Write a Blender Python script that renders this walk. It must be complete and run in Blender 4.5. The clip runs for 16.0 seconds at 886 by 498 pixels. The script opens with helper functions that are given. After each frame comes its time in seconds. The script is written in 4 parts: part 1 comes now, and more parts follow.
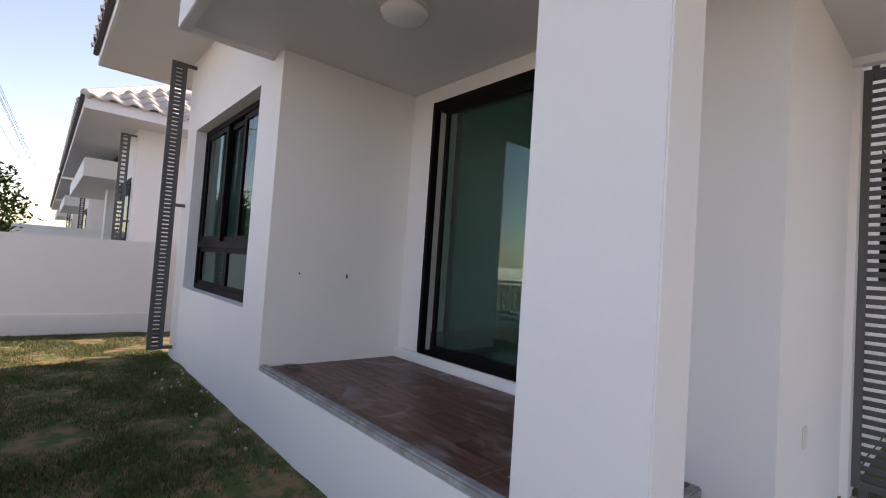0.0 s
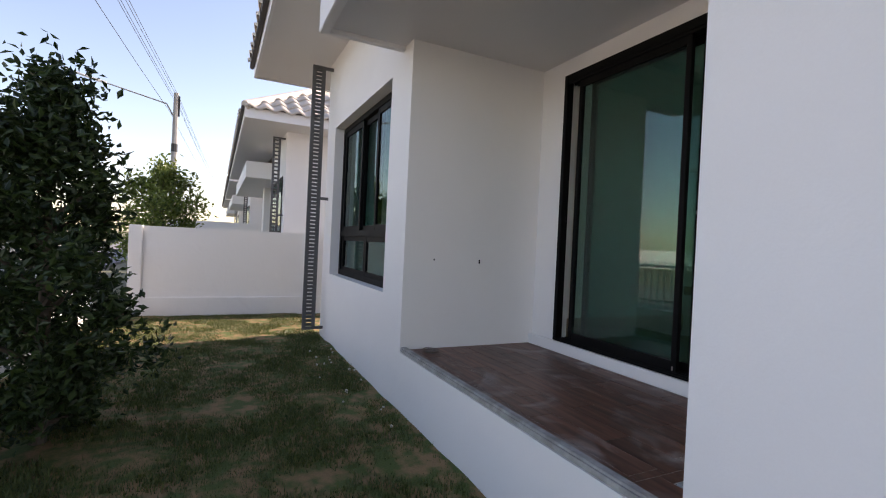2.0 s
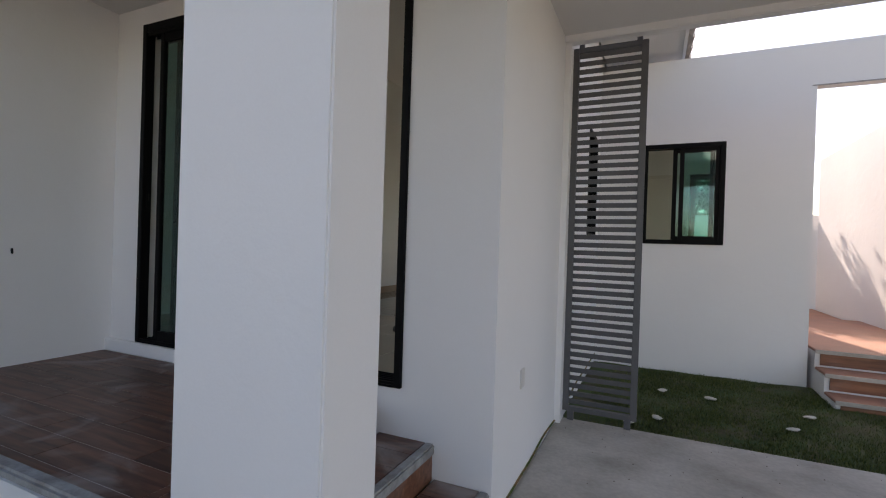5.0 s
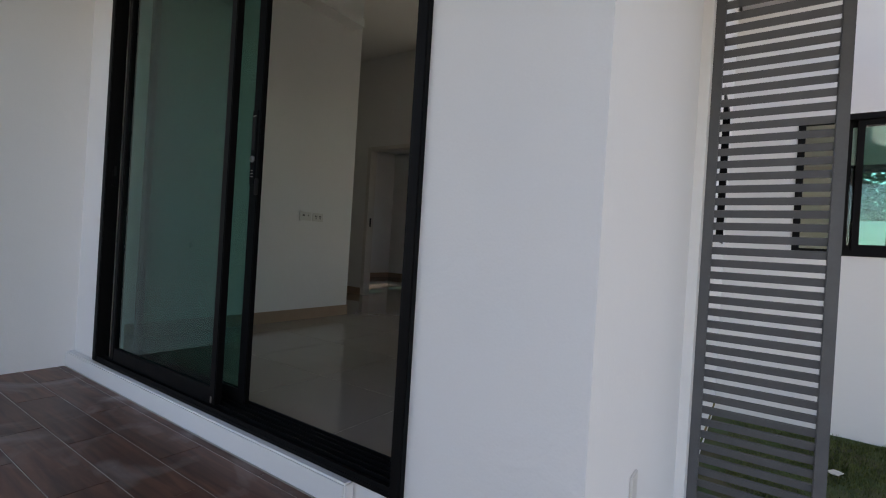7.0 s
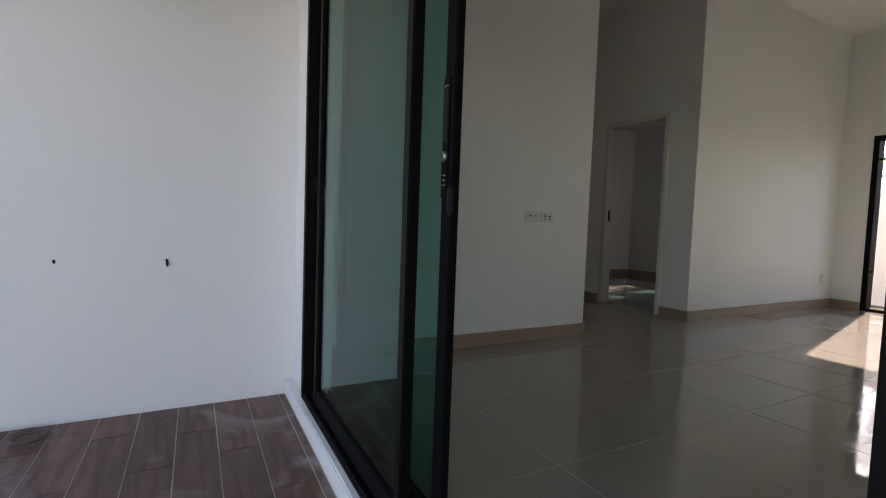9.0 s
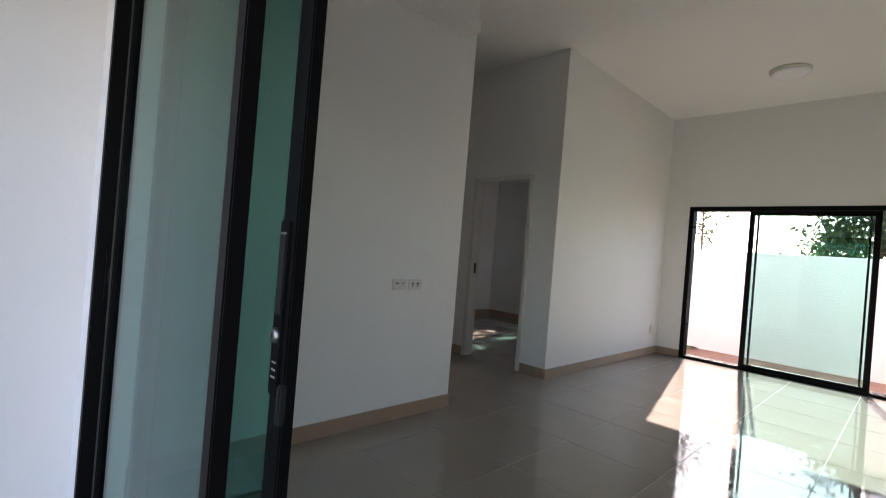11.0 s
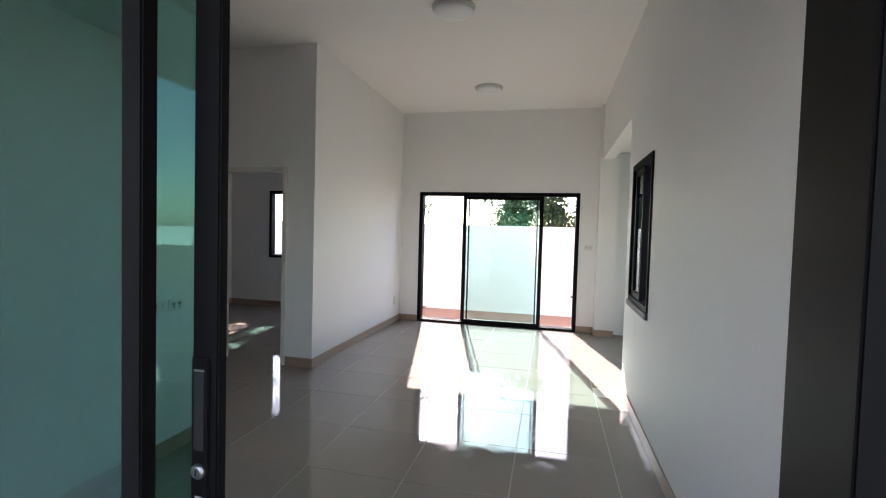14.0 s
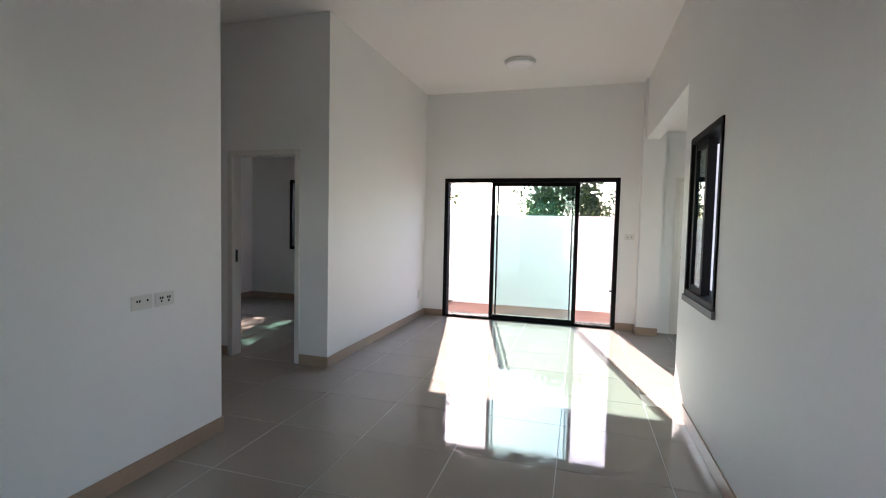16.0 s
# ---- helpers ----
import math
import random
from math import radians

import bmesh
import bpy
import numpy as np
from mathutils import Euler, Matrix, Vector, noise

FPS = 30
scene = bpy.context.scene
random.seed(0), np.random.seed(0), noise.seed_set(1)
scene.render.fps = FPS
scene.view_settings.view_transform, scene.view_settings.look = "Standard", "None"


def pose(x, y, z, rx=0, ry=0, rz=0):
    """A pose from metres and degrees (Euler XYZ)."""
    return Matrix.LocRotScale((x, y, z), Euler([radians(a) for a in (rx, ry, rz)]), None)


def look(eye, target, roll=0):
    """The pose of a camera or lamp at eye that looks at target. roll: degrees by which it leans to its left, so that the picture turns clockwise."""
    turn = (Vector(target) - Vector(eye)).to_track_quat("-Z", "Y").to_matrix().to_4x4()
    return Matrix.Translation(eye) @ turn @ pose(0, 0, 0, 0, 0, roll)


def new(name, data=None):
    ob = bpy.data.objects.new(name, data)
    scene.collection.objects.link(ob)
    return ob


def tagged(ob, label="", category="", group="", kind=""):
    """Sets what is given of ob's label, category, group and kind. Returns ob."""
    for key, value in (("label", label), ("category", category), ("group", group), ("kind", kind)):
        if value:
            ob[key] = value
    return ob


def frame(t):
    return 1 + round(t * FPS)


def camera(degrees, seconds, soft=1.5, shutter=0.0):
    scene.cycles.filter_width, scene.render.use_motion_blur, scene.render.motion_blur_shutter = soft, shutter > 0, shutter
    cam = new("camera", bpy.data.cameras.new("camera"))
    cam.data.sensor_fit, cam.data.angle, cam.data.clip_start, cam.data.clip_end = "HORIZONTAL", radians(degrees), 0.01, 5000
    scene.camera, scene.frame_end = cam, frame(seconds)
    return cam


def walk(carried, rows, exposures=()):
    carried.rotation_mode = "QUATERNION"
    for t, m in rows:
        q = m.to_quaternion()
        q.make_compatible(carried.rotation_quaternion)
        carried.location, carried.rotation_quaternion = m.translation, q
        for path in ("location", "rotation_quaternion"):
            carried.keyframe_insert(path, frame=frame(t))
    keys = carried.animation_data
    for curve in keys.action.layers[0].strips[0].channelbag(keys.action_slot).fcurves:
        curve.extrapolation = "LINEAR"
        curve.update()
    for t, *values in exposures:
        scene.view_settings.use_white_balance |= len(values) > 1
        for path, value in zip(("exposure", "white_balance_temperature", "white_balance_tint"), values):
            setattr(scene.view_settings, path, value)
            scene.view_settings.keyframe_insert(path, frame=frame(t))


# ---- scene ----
cam = camera(87.2, 16.0, soft=1.1)

PATH = [
    (0, (3.172, -2.459, 0.756), (1.658, -1.154, 0.835), 3.9),
    (0.5, (3.098, -2.43, 0.744), (1.564, -1.147, 0.797), 3.5),
    (1, (2.985, -2.383, 0.748), (1.332, -1.256, 0.774), 3.7),
    (1.5, (2.968, -2.431, 0.75), (1.19, -1.516, 0.755), 3.4),
    (2, (3.057, -2.482, 0.754), (1.259, -1.606, 0.736), 2.7),
    (2.5, (3.148, -2.477, 0.742), (1.49, -1.359, 0.759), 2.4),
    (3, (3.216, -2.477, 0.739), (1.823, -1.043, 0.757), 1.8),
    (3.5, (3.25, -2.446, 0.735), (2.163, -0.768, 0.744), 2.05),
    (4, (3.281, -2.33, 0.727), (2.402, -0.533, 0.711), 1.7),
    (4.2, (3.3, -2.256, 0.729), (2.472, -0.435, 0.706), 1.7),
    (6.3, (3.055, -1.4, 0.74), (2.18, 0.395, 0.757), 2.9),
    (6.5, (3.028, -1.252, 0.725), (2.083, 0.509, 0.74), 2.75),
    (7, (2.885, -0.99, 0.716), (1.757, 0.66, 0.71), 3.5),
    (7.5, (2.772, -0.778, 0.724), (1.345, 0.621, 0.671), 3.2),
    (8, (2.611, -0.618, 0.721), (0.887, 0.39, 0.621), 2.8),
    (8.2, (2.53, -0.585, 0.725), (0.745, 0.305, 0.613), 2.0),
    (10.3, (1.988, -0.268, 1.139), (0.382, 0.922, 1.076), 3.8),
    (10.5, (1.986, -0.256, 1.153), (0.417, 0.983, 1.111), 4.3),
    (11, (1.96, -0.269, 1.177), (0.53, 1.129, 1.181), 4.7),
    (11.5, (1.822, -0.318, 1.228), (0.618, 1.277, 1.288), 4.6),
    (12, (1.697, -0.435, 1.358), (0.784, 1.344, 1.407), 3.6),
    (12.5, (1.711, -0.467, 1.398), (1.003, 1.404, 1.4), 2.3),
    (13, (1.759, -0.52, 1.397), (1.22, 1.405, 1.33), 1.8),
    (13.5, (1.809, -0.545, 1.408), (1.363, 1.403, 1.332), 1.6),
    (14, (1.784, -0.568, 1.422), (1.334, 1.379, 1.346), 1.6),
    (14.5, (1.719, -0.559, 1.402), (1.192, 1.369, 1.341), 1.4),
    (15, (1.683, -0.467, 1.395), (1.093, 1.444, 1.334), 1.4),
    (15.5, (1.665, -0.362, 1.373), (1.079, 1.549, 1.294), 1.2),
    (16, (1.694, -0.127, 1.362), (1.13, 1.789, 1.255), 1.3),
]
walk(cam, [(t, look(eye, target, roll)) for t, eye, target, roll in PATH],
     [(0, 1.25, 7700, 28), (1.5, 1.25, 7600, 25), (3, 1.22, 7650, 26), (3.5, 1.22, 7650, 25), (4, 0.92, 7650, 24), (6.5, 1.2, 7350, 22), (7, 1.45, 7300, 22), (8, 1.75, 7350, 23), (10.5, 2.3, 6950, 24), (12, 2.65, 6650, 26), (13, 2.7, 6550, 26), (16, 2.75, 6600, 26)])

# ---- light ----
SUN_AZ, SUN_EL = -13.2, 31.2          # degrees from +y towards +x, and above the horizon
world = bpy.data.worlds.new("world")
scene.world = world
world.use_nodes = True
wn = world.node_tree
sky = wn.nodes.new("ShaderNodeTexSky")
sky.sky_type, sky.sun_disc = "NISHITA", False
sky.sun_elevation, sky.sun_rotation = radians(SUN_EL), radians(SUN_AZ)
sky.air_density, sky.dust_density, sky.ozone_density = 1.0, 0.7, 1.3
wn.links.new(sky.outputs[0], wn.nodes["Background"].inputs[0])
wn.nodes["Background"].inputs[1].default_value = 0.13
sun = new("sun", bpy.data.lights.new("sun", "SUN"))
sun.data.energy, sun.data.angle, sun.data.color = 4.3, radians(0.55), (1.0, 0.94, 0.85)
sd = Vector((math.sin(radians(SUN_AZ)) * math.cos(radians(SUN_EL)), math.cos(radians(SUN_AZ)) * math.cos(radians(SUN_EL)), math.sin(radians(SUN_EL))))
sun.matrix_world = look(sd * 60, (0, 0, 0))


# ---- materials ----
def mat(name, base, rough=0.6, metal=0.0, vary=0.12, scale=3.0, fine=60.0, bump=0.15, spec=0.5, island=0.0, second=None, amount=0.5, trowel=0.0):
    """A painted, cast or mineral surface: base colour with stains at one scale and grain at a finer one."""
    m = bpy.data.materials.new(name)
    m.use_nodes = True
    t = m.node_tree
    b = t.nodes["Principled BSDF"]
    co = t.nodes.new("ShaderNodeTexCoord")
    n1 = t.nodes.new("ShaderNodeTexNoise")
    n1.inputs["Scale"].default_value, n1.inputs["Detail"].default_value = scale, 6
    n2 = t.nodes.new("ShaderNodeTexNoise")
    n2.inputs["Scale"].default_value, n2.inputs["Detail"].default_value = fine, 4
    t.links.new(co.outputs["Object"], n1.inputs["Vector"])
    t.links.new(co.outputs["Object"], n2.inputs["Vector"])
    ramp = t.nodes.new("ShaderNodeValToRGB")
    lo = tuple(c * (1 - vary) for c in base) if second is None else second
    ramp.color_ramp.elements[0].position, ramp.color_ramp.elements[1].position = 0.5 - 0.35 * amount, 0.5 + 0.3 * amount
    ramp.color_ramp.elements[0].color, ramp.color_ramp.elements[1].color = (*lo, 1), (*base, 1)
    t.links.new(n1.outputs["Fac"], ramp.inputs[0])
    hs = t.nodes.new("ShaderNodeHueSaturation")
    t.links.new(ramp.outputs[0], hs.inputs["Color"])
    mr = t.nodes.new("ShaderNodeMapRange")
    mr.inputs["To Min"].default_value, mr.inputs["To Max"].default_value = 1 - vary * 0.6, 1 + vary * 0.6
    if island:
        oi = t.nodes.new("ShaderNodeObjectInfo")
        ad = t.nodes.new("ShaderNodeMath")
        ad.operation = "MULTIPLY_ADD"
        ad.inputs[1].default_value = island
        t.links.new(oi.outputs["Random"], ad.inputs[0])
        t.links.new(n2.outputs["Fac"], ad.inputs[2])
        t.links.new(ad.outputs[0], mr.inputs[0])
    else:
        t.links.new(n2.outputs["Fac"], mr.inputs[0])
    t.links.new(mr.outputs[0], hs.inputs["Value"])
    t.links.new(hs.outputs[0], b.inputs["Base Color"])
    b.inputs["Metallic"].default_value, b.inputs["Specular IOR Level"].default_value = metal, spec
    rr = t.nodes.new("ShaderNodeMapRange")
    rr.inputs["To Min"].default_value, rr.inputs["To Max"].default_value = max(0.02, rough * 0.88), min(1, rough * 1.12)
    t.links.new(n1.outputs["Fac"], rr.inputs[0])
    t.links.new(rr.outputs[0], b.inputs["Roughness"])
    if bump:
        bp = t.nodes.new("ShaderNodeBump")
        bp.inputs["Strength"].default_value, bp.inputs["Distance"].default_value = bump, 0.004
        t.links.new(n2.outputs["Fac"], bp.inputs["Height"])
        t.links.new(bp.outputs[0], b.inputs["Normal"])
        if trowel:
            n3 = t.nodes.new("ShaderNodeTexNoise")
            n3.inputs["Scale"].default_value, n3.inputs["Detail"].default_value, n3.inputs["Distortion"].default_value = 5.5, 3, 0.8
            t.links.new(co.outputs["Object"], n3.inputs["Vector"])
            b2 = t.nodes.new("ShaderNodeBump")
            b2.inputs["Strength"].default_value, b2.inputs["Distance"].default_value = trowel, 0.006
            t.links.new(n3.outputs["Fac"], b2.inputs["Height"])
            t.links.new(b2.outputs[0], bp.inputs["Normal"])
    return m


def plank_mat(name, a, b_, rough, stretch=(1.2, 14, 14), dust=0.0):
    """Printed wood grain running along x, each piece of a slightly different tone, with pale dust on top."""
    m = bpy.data.materials.new(name)
    m.use_nodes = True
    t = m.node_tree
    b = t.nodes["Principled BSDF"]
    geo = t.nodes.new("ShaderNodeNewGeometry")
    oi = t.nodes.new("ShaderNodeObjectInfo")
    off = t.nodes.new("ShaderNodeVectorMath")
    off.operation = "MULTIPLY_ADD"
    off.inputs[1].default_value = (7, 13, 3)
    t.links.new(oi.outputs["Random"], off.inputs[0])
    t.links.new(geo.outputs["Position"], off.inputs[2])
    mp = t.nodes.new("ShaderNodeMapping")
    mp.inputs["Scale"].default_value = stretch
    t.links.new(off.outputs[0], mp.inputs[0])
    n = t.nodes.new("ShaderNodeTexNoise")
    n.inputs["Scale"].default_value, n.inputs["Detail"].default_value, n.inputs["Distortion"].default_value = 2.2, 8, 0.6
    t.links.new(mp.outputs[0], n.inputs["Vector"])
    ramp = t.nodes.new("ShaderNodeValToRGB")
    ramp.color_ramp.elements[0].position, ramp.color_ramp.elements[1].position = 0.32, 0.7
    ramp.color_ramp.elements[0].color, ramp.color_ramp.elements[1].color = (*a, 1), (*b_, 1)
    t.links.new(n.outputs["Fac"], ramp.inputs[0])
    hs = t.nodes.new("ShaderNodeHueSaturation")
    mr = t.nodes.new("ShaderNodeMapRange")
    mr.inputs["To Min"].default_value, mr.inputs["To Max"].default_value = 0.78, 1.2
    t.links.new(oi.outputs["Random"], mr.inputs[0])
    t.links.new(mr.outputs[0], hs.inputs["Value"])
    t.links.new(ramp.outputs[0], hs.inputs["Color"])
    d = t.nodes.new("ShaderNodeTexNoise")
    d.inputs["Scale"].default_value, d.inputs["Detail"].default_value, d.inputs["Distortion"].default_value = 2.6, 9, 1.2
    t.links.new(geo.outputs["Position"], d.inputs["Vector"])
    dr = t.nodes.new("ShaderNodeMapRange")
    dr.inputs["From Min"].default_value, dr.inputs["From Max"].default_value = 0.54, 0.74
    dr.inputs["To Max"].default_value = dust
    t.links.new(d.outputs["Fac"], dr.inputs[0])
    mx = t.nodes.new("ShaderNodeMix")
    mx.data_type = "RGBA"
    mx.inputs["B"].default_value = (0.42, 0.38, 0.36, 1)
    t.links.new(dr.outputs[0], mx.inputs["Factor"])
    t.links.new(hs.outputs[0], mx.inputs["A"])
    t.links.new(mx.outputs["Result"], b.inputs["Base Color"])
    ro = t.nodes.new("ShaderNodeMapRange")
    ro.inputs["To Min"].default_value, ro.inputs["To Max"].default_value = rough, min(1, rough + 0.25)
    t.links.new(d.outputs["Fac"], ro.inputs[0])
    t.links.new(ro.outputs[0], b.inputs["Roughness"])
    bp = t.nodes.new("ShaderNodeBump")
    bp.inputs["Strength"].default_value, bp.inputs["Distance"].default_value = 0.2, 0.003
    t.links.new(n.outputs["Fac"], bp.inputs["Height"])
    t.links.new(bp.outputs[0], b.inputs["Normal"])
    return m


def glass_mat(name, tint, gloss=0.05):
    m = bpy.data.materials.new(name)
    m.use_nodes = True
    t = m.node_tree
    t.nodes.remove(t.nodes["Principled BSDF"])
    tr = t.nodes.new("ShaderNodeBsdfTransparent")
    tr.inputs[0].default_value = (*tint, 1)
    gl = t.nodes.new("ShaderNodeBsdfGlossy")
    gl.inputs["Roughness"].default_value = 0.005
    gl.inputs["Color"].default_value = (0.9, 0.97, 0.95, 1)
    lw = t.nodes.new("ShaderNodeLayerWeight")
    lw.inputs[0].default_value = 0.5
    pw = t.nodes.new("ShaderNodeMath")
    pw.operation = "POWER"
    pw.inputs[1].default_value = 4.0
    t.links.new(lw.outputs["Facing"], pw.inputs[0])
    fr = t.nodes.new("ShaderNodeMath")
    fr.operation = "MULTIPLY_ADD"
    fr.inputs[1].default_value, fr.inputs[2].default_value = 0.45, gloss
    t.links.new(pw.outputs[0], fr.inputs[0])
    mx = t.nodes.new("ShaderNodeMixShader")
    t.links.new(fr.outputs[0], mx.inputs[0])
    t.links.new(tr.outputs[0], mx.inputs[1])
    t.links.new(gl.outputs[0], mx.inputs[2])
    t.links.new(mx.outputs[0], t.nodes["Material Output"].inputs[0])
    return m


def floor_mat():
    """Polished grey-beige porcelain with soft clouding and footprints of dried dust."""
    m = mat("polished_tile", (0.32, 0.283, 0.245), 0.05, vary=0.05, scale=1.6, fine=9, bump=0.0, spec=0.7, island=0.12)
    t = m.node_tree
    b = t.nodes["Principled BSDF"]
    geo = t.nodes.new("ShaderNodeNewGeometry")
    d = t.nodes.new("ShaderNodeTexNoise")
    d.inputs["Scale"].default_value, d.inputs["Detail"].default_value, d.inputs["Distortion"].default_value = 5.0, 8, 1.5
    t.links.new(geo.outputs["Position"], d.inputs["Vector"])
    dr = t.nodes.new("ShaderNodeMapRange")
    dr.inputs["From Min"].default_value, dr.inputs["From Max"].default_value = 0.5, 0.8
    dr.inputs["To Min"].default_value, dr.inputs["To Max"].default_value = 0.035, 0.22
    t.links.new(d.outputs["Fac"], dr.inputs[0])
    t.links.new(dr.outputs[0], b.inputs["Roughness"])
    return m


def leaf_mat(name, a, b_):
    m = bpy.data.materials.new(name)
    m.use_nodes = True
    t = m.node_tree
    b = t.nodes["Principled BSDF"]
    g = t.nodes.new("ShaderNodeNewGeometry")
    r = t.nodes.new("ShaderNodeValToRGB")
    r.color_ramp.elements[0].color, r.color_ramp.elements[1].color = (*a, 1), (*b_, 1)
    t.links.new(g.outputs["Random Per Island"], r.inputs[0])
    t.links.new(r.outputs[0], b.inputs["Base Color"])
    b.inputs["Roughness"].default_value = 0.45
    tl = t.nodes.new("ShaderNodeBsdfTranslucent")
    t.links.new(r.outputs[0], tl.inputs[0])
    mx = t.nodes.new("ShaderNodeMixShader")
    mx.inputs[0].default_value = 0.3
    t.links.new(b.outputs[0], mx.inputs[1])
    t.links.new(tl.outputs[0], mx.inputs[2])
    t.links.new(mx.outputs[0], t.nodes["Material Output"].inputs[0])
    return m


M = {
    "ext": mat("white_masonry_paint", (0.80, 0.79, 0.78), 0.62, vary=0.03, scale=1.3, fine=140, bump=0.12, trowel=0.6),
    "int": mat("matt_white_emulsion", (0.80, 0.79, 0.77), 0.55, vary=0.025, scale=1.1, fine=160, bump=0.06, trowel=0.5),
    "ceil": mat("ceiling_white", (0.80, 0.78, 0.76), 0.7, vary=0.02, scale=0.8, fine=100, bump=0.03),
    "soffit": mat("soffit_board", (0.74, 0.72, 0.70), 0.7, vary=0.03, scale=1.0, fine=90, bump=0.04),
    "black": mat("black_aluminium", (0.003, 0.0028, 0.0033), 0.6, metal=0.0, spec=0.14, vary=0.2, scale=6, fine=120, bump=0.03),
    "rubber": mat("black_rubber", (0.008, 0.008, 0.008), 0.7, vary=0.2, bump=0.02),
    "grey": mat("dark_grey_steel_paint", (0.10, 0.10, 0.105), 0.5, vary=0.15, scale=9, fine=90, bump=0.06),
    "chrome": mat("brushed_chrome", (0.34, 0.34, 0.33), 0.38, metal=1.0, vary=0.1, bump=0.02),
    "tile": floor_mat(),
    "grout": mat("pale_grout", (0.62, 0.58, 0.53), 0.8, vary=0.15, scale=8, fine=90, bump=0.2),
    "plank": plank_mat("wood_look_tile", (0.072, 0.029, 0.020), (0.195, 0.083, 0.053), 0.32, dust=0.65),
    "riser": plank_mat("wood_look_riser_tile", (0.13, 0.045, 0.022), (0.30, 0.12, 0.06), 0.35, dust=0.15),
    "base": mat("oak_look_skirting_tile", (0.38, 0.265, 0.185), 0.3, vary=0.1, scale=5, fine=30, bump=0.03),
    "conc": mat("rough_concrete", (0.55, 0.51, 0.455), 0.85, vary=0.3, scale=3.5, fine=38, bump=0.6, second=(0.33, 0.295, 0.25), amount=0.75),
    "rim": mat("worn_cement_edge", (0.38, 0.38, 0.37), 0.85, vary=0.3, scale=14, fine=80, bump=0.6, second=(0.24, 0.23, 0.22)),
    "lawn": mat("patchy_lawn_soil", (0.07, 0.102, 0.021), 0.95, vary=0.45, scale=8.0, fine=85, bump=1.0, second=(0.25, 0.15, 0.068), amount=0.26),
    "lawn_green": mat("green_lawn", (0.045, 0.080, 0.018), 0.95, vary=0.4, scale=4.5, fine=85, bump=1.0, second=(0.07, 0.062, 0.026), amount=0.3),
    "soil": mat("dry_ground", (0.20, 0.165, 0.11), 0.95, vary=0.3, scale=0.4, fine=20, bump=0.6, second=(0.16, 0.17, 0.07)),
    "asphalt": mat("pale_concrete_road", (0.20, 0.195, 0.19), 0.9, vary=0.2, scale=0.8, fine=30, bump=0.3),
    "roof": mat("cream_roof_tile", (0.60, 0.54, 0.48), 0.55, vary=0.2, scale=5, fine=50, bump=0.2),
    "ridge": mat("dark_roof_edge", (0.07, 0.055, 0.05), 0.6, vary=0.25, scale=8, fine=50, bump=0.2),
    "plate": mat("white_plastic", (0.68, 0.66, 0.62), 0.35, vary=0.02, bump=0.0),
    "hole": mat("dark_slot", (0.008, 0.008, 0.008), 0.8, vary=0.1, bump=0.0),
    "door": mat("white_door_laminate", (0.76, 0.73, 0.68), 0.4, vary=0.02, scale=2, fine=120, bump=0.03),
    "casing": mat("cream_door_casing", (0.70, 0.67, 0.62), 0.45, vary=0.03, bump=0.03),
    "lamp": mat("opal_diffuser", (0.80, 0.80, 0.82), 0.3, vary=0.01, bump=0.0),
    "glass": glass_mat("green_tinted_glass", (0.48, 0.70, 0.66), 0.055),
    "pale": glass_mat("pale_green_glass", (0.72, 0.895, 0.875), 0.035),
    "terra": mat("terracotta_tile", (0.42, 0.20, 0.13), 0.6, vary=0.2, scale=3, fine=40, bump=0.2),
    "bark": mat("grey_bark", (0.13, 0.10, 0.075), 0.9, vary=0.3, scale=12, fine=60, bump=0.8),
    "leaf_dark": leaf_mat("dark_glossy_leaf", (0.012, 0.028, 0.008), (0.05, 0.085, 0.02)),
    "leaf_light": leaf_mat("light_leaf", (0.06, 0.10, 0.015), (0.20, 0.26, 0.05)),
    "leaf_far": leaf_mat("far_leaf", (0.04, 0.07, 0.02), (0.12, 0.17, 0.06)),
    "blade": leaf_mat("grass_blade", (0.042, 0.070, 0.013), (0.14, 0.16, 0.04)),
    "pole": mat("precast_pole", (0.34, 0.33, 0.31), 0.85, vary=0.15, scale=4, fine=50, bump=0.3),
    "wire": mat("black_cable", (0.03, 0.03, 0.03), 0.6, vary=0.1, bump=0.0),
    "paper": mat("pale_scrap", (0.6, 0.57, 0.5), 0.8, vary=0.15, bump=0.1),
    "rust": mat("rusty_wire", (0.16, 0.12, 0.10), 0.6, vary=0.3, bump=0.1),
    "sand": mat("heap_of_sand", (0.5, 0.40, 0.26), 0.95, vary=0.15, scale=2, fine=30, bump=0.5),
}


# ---- building helpers ----
def box(bm, x0, x1, y0, y1, z0, z1, bev=0.0):
    r = bmesh.ops.create_cube(bm, size=1)
    c = ((x0 + x1) / 2, (y0 + y1) / 2, (z0 + z1) / 2)
    s = (abs(x1 - x0), abs(y1 - y0), abs(z1 - z0))
    bmesh.ops.transform(bm, matrix=Matrix.LocRotScale(c, None, s), verts=r["verts"])
    if bev:
        es = list({e for v in r["verts"] for e in v.link_edges})
        bmesh.ops.bevel(bm, geom=es, offset=bev, segments=2, affect="EDGES")
    return bm


def cyl(bm, p, q, r0, r1=None, seg=12):
    p, q = Vector(p), Vector(q)
    r1 = r0 if r1 is None else r1
    d = q - p
    m = Matrix.Translation((p + q) / 2) @ d.to_track_quat("Z", "Y").to_matrix().to_4x4()
    bmesh.ops.create_cone(bm, cap_ends=True, segments=seg, radius1=r0, radius2=r1, depth=d.length, matrix=m)
    return bm


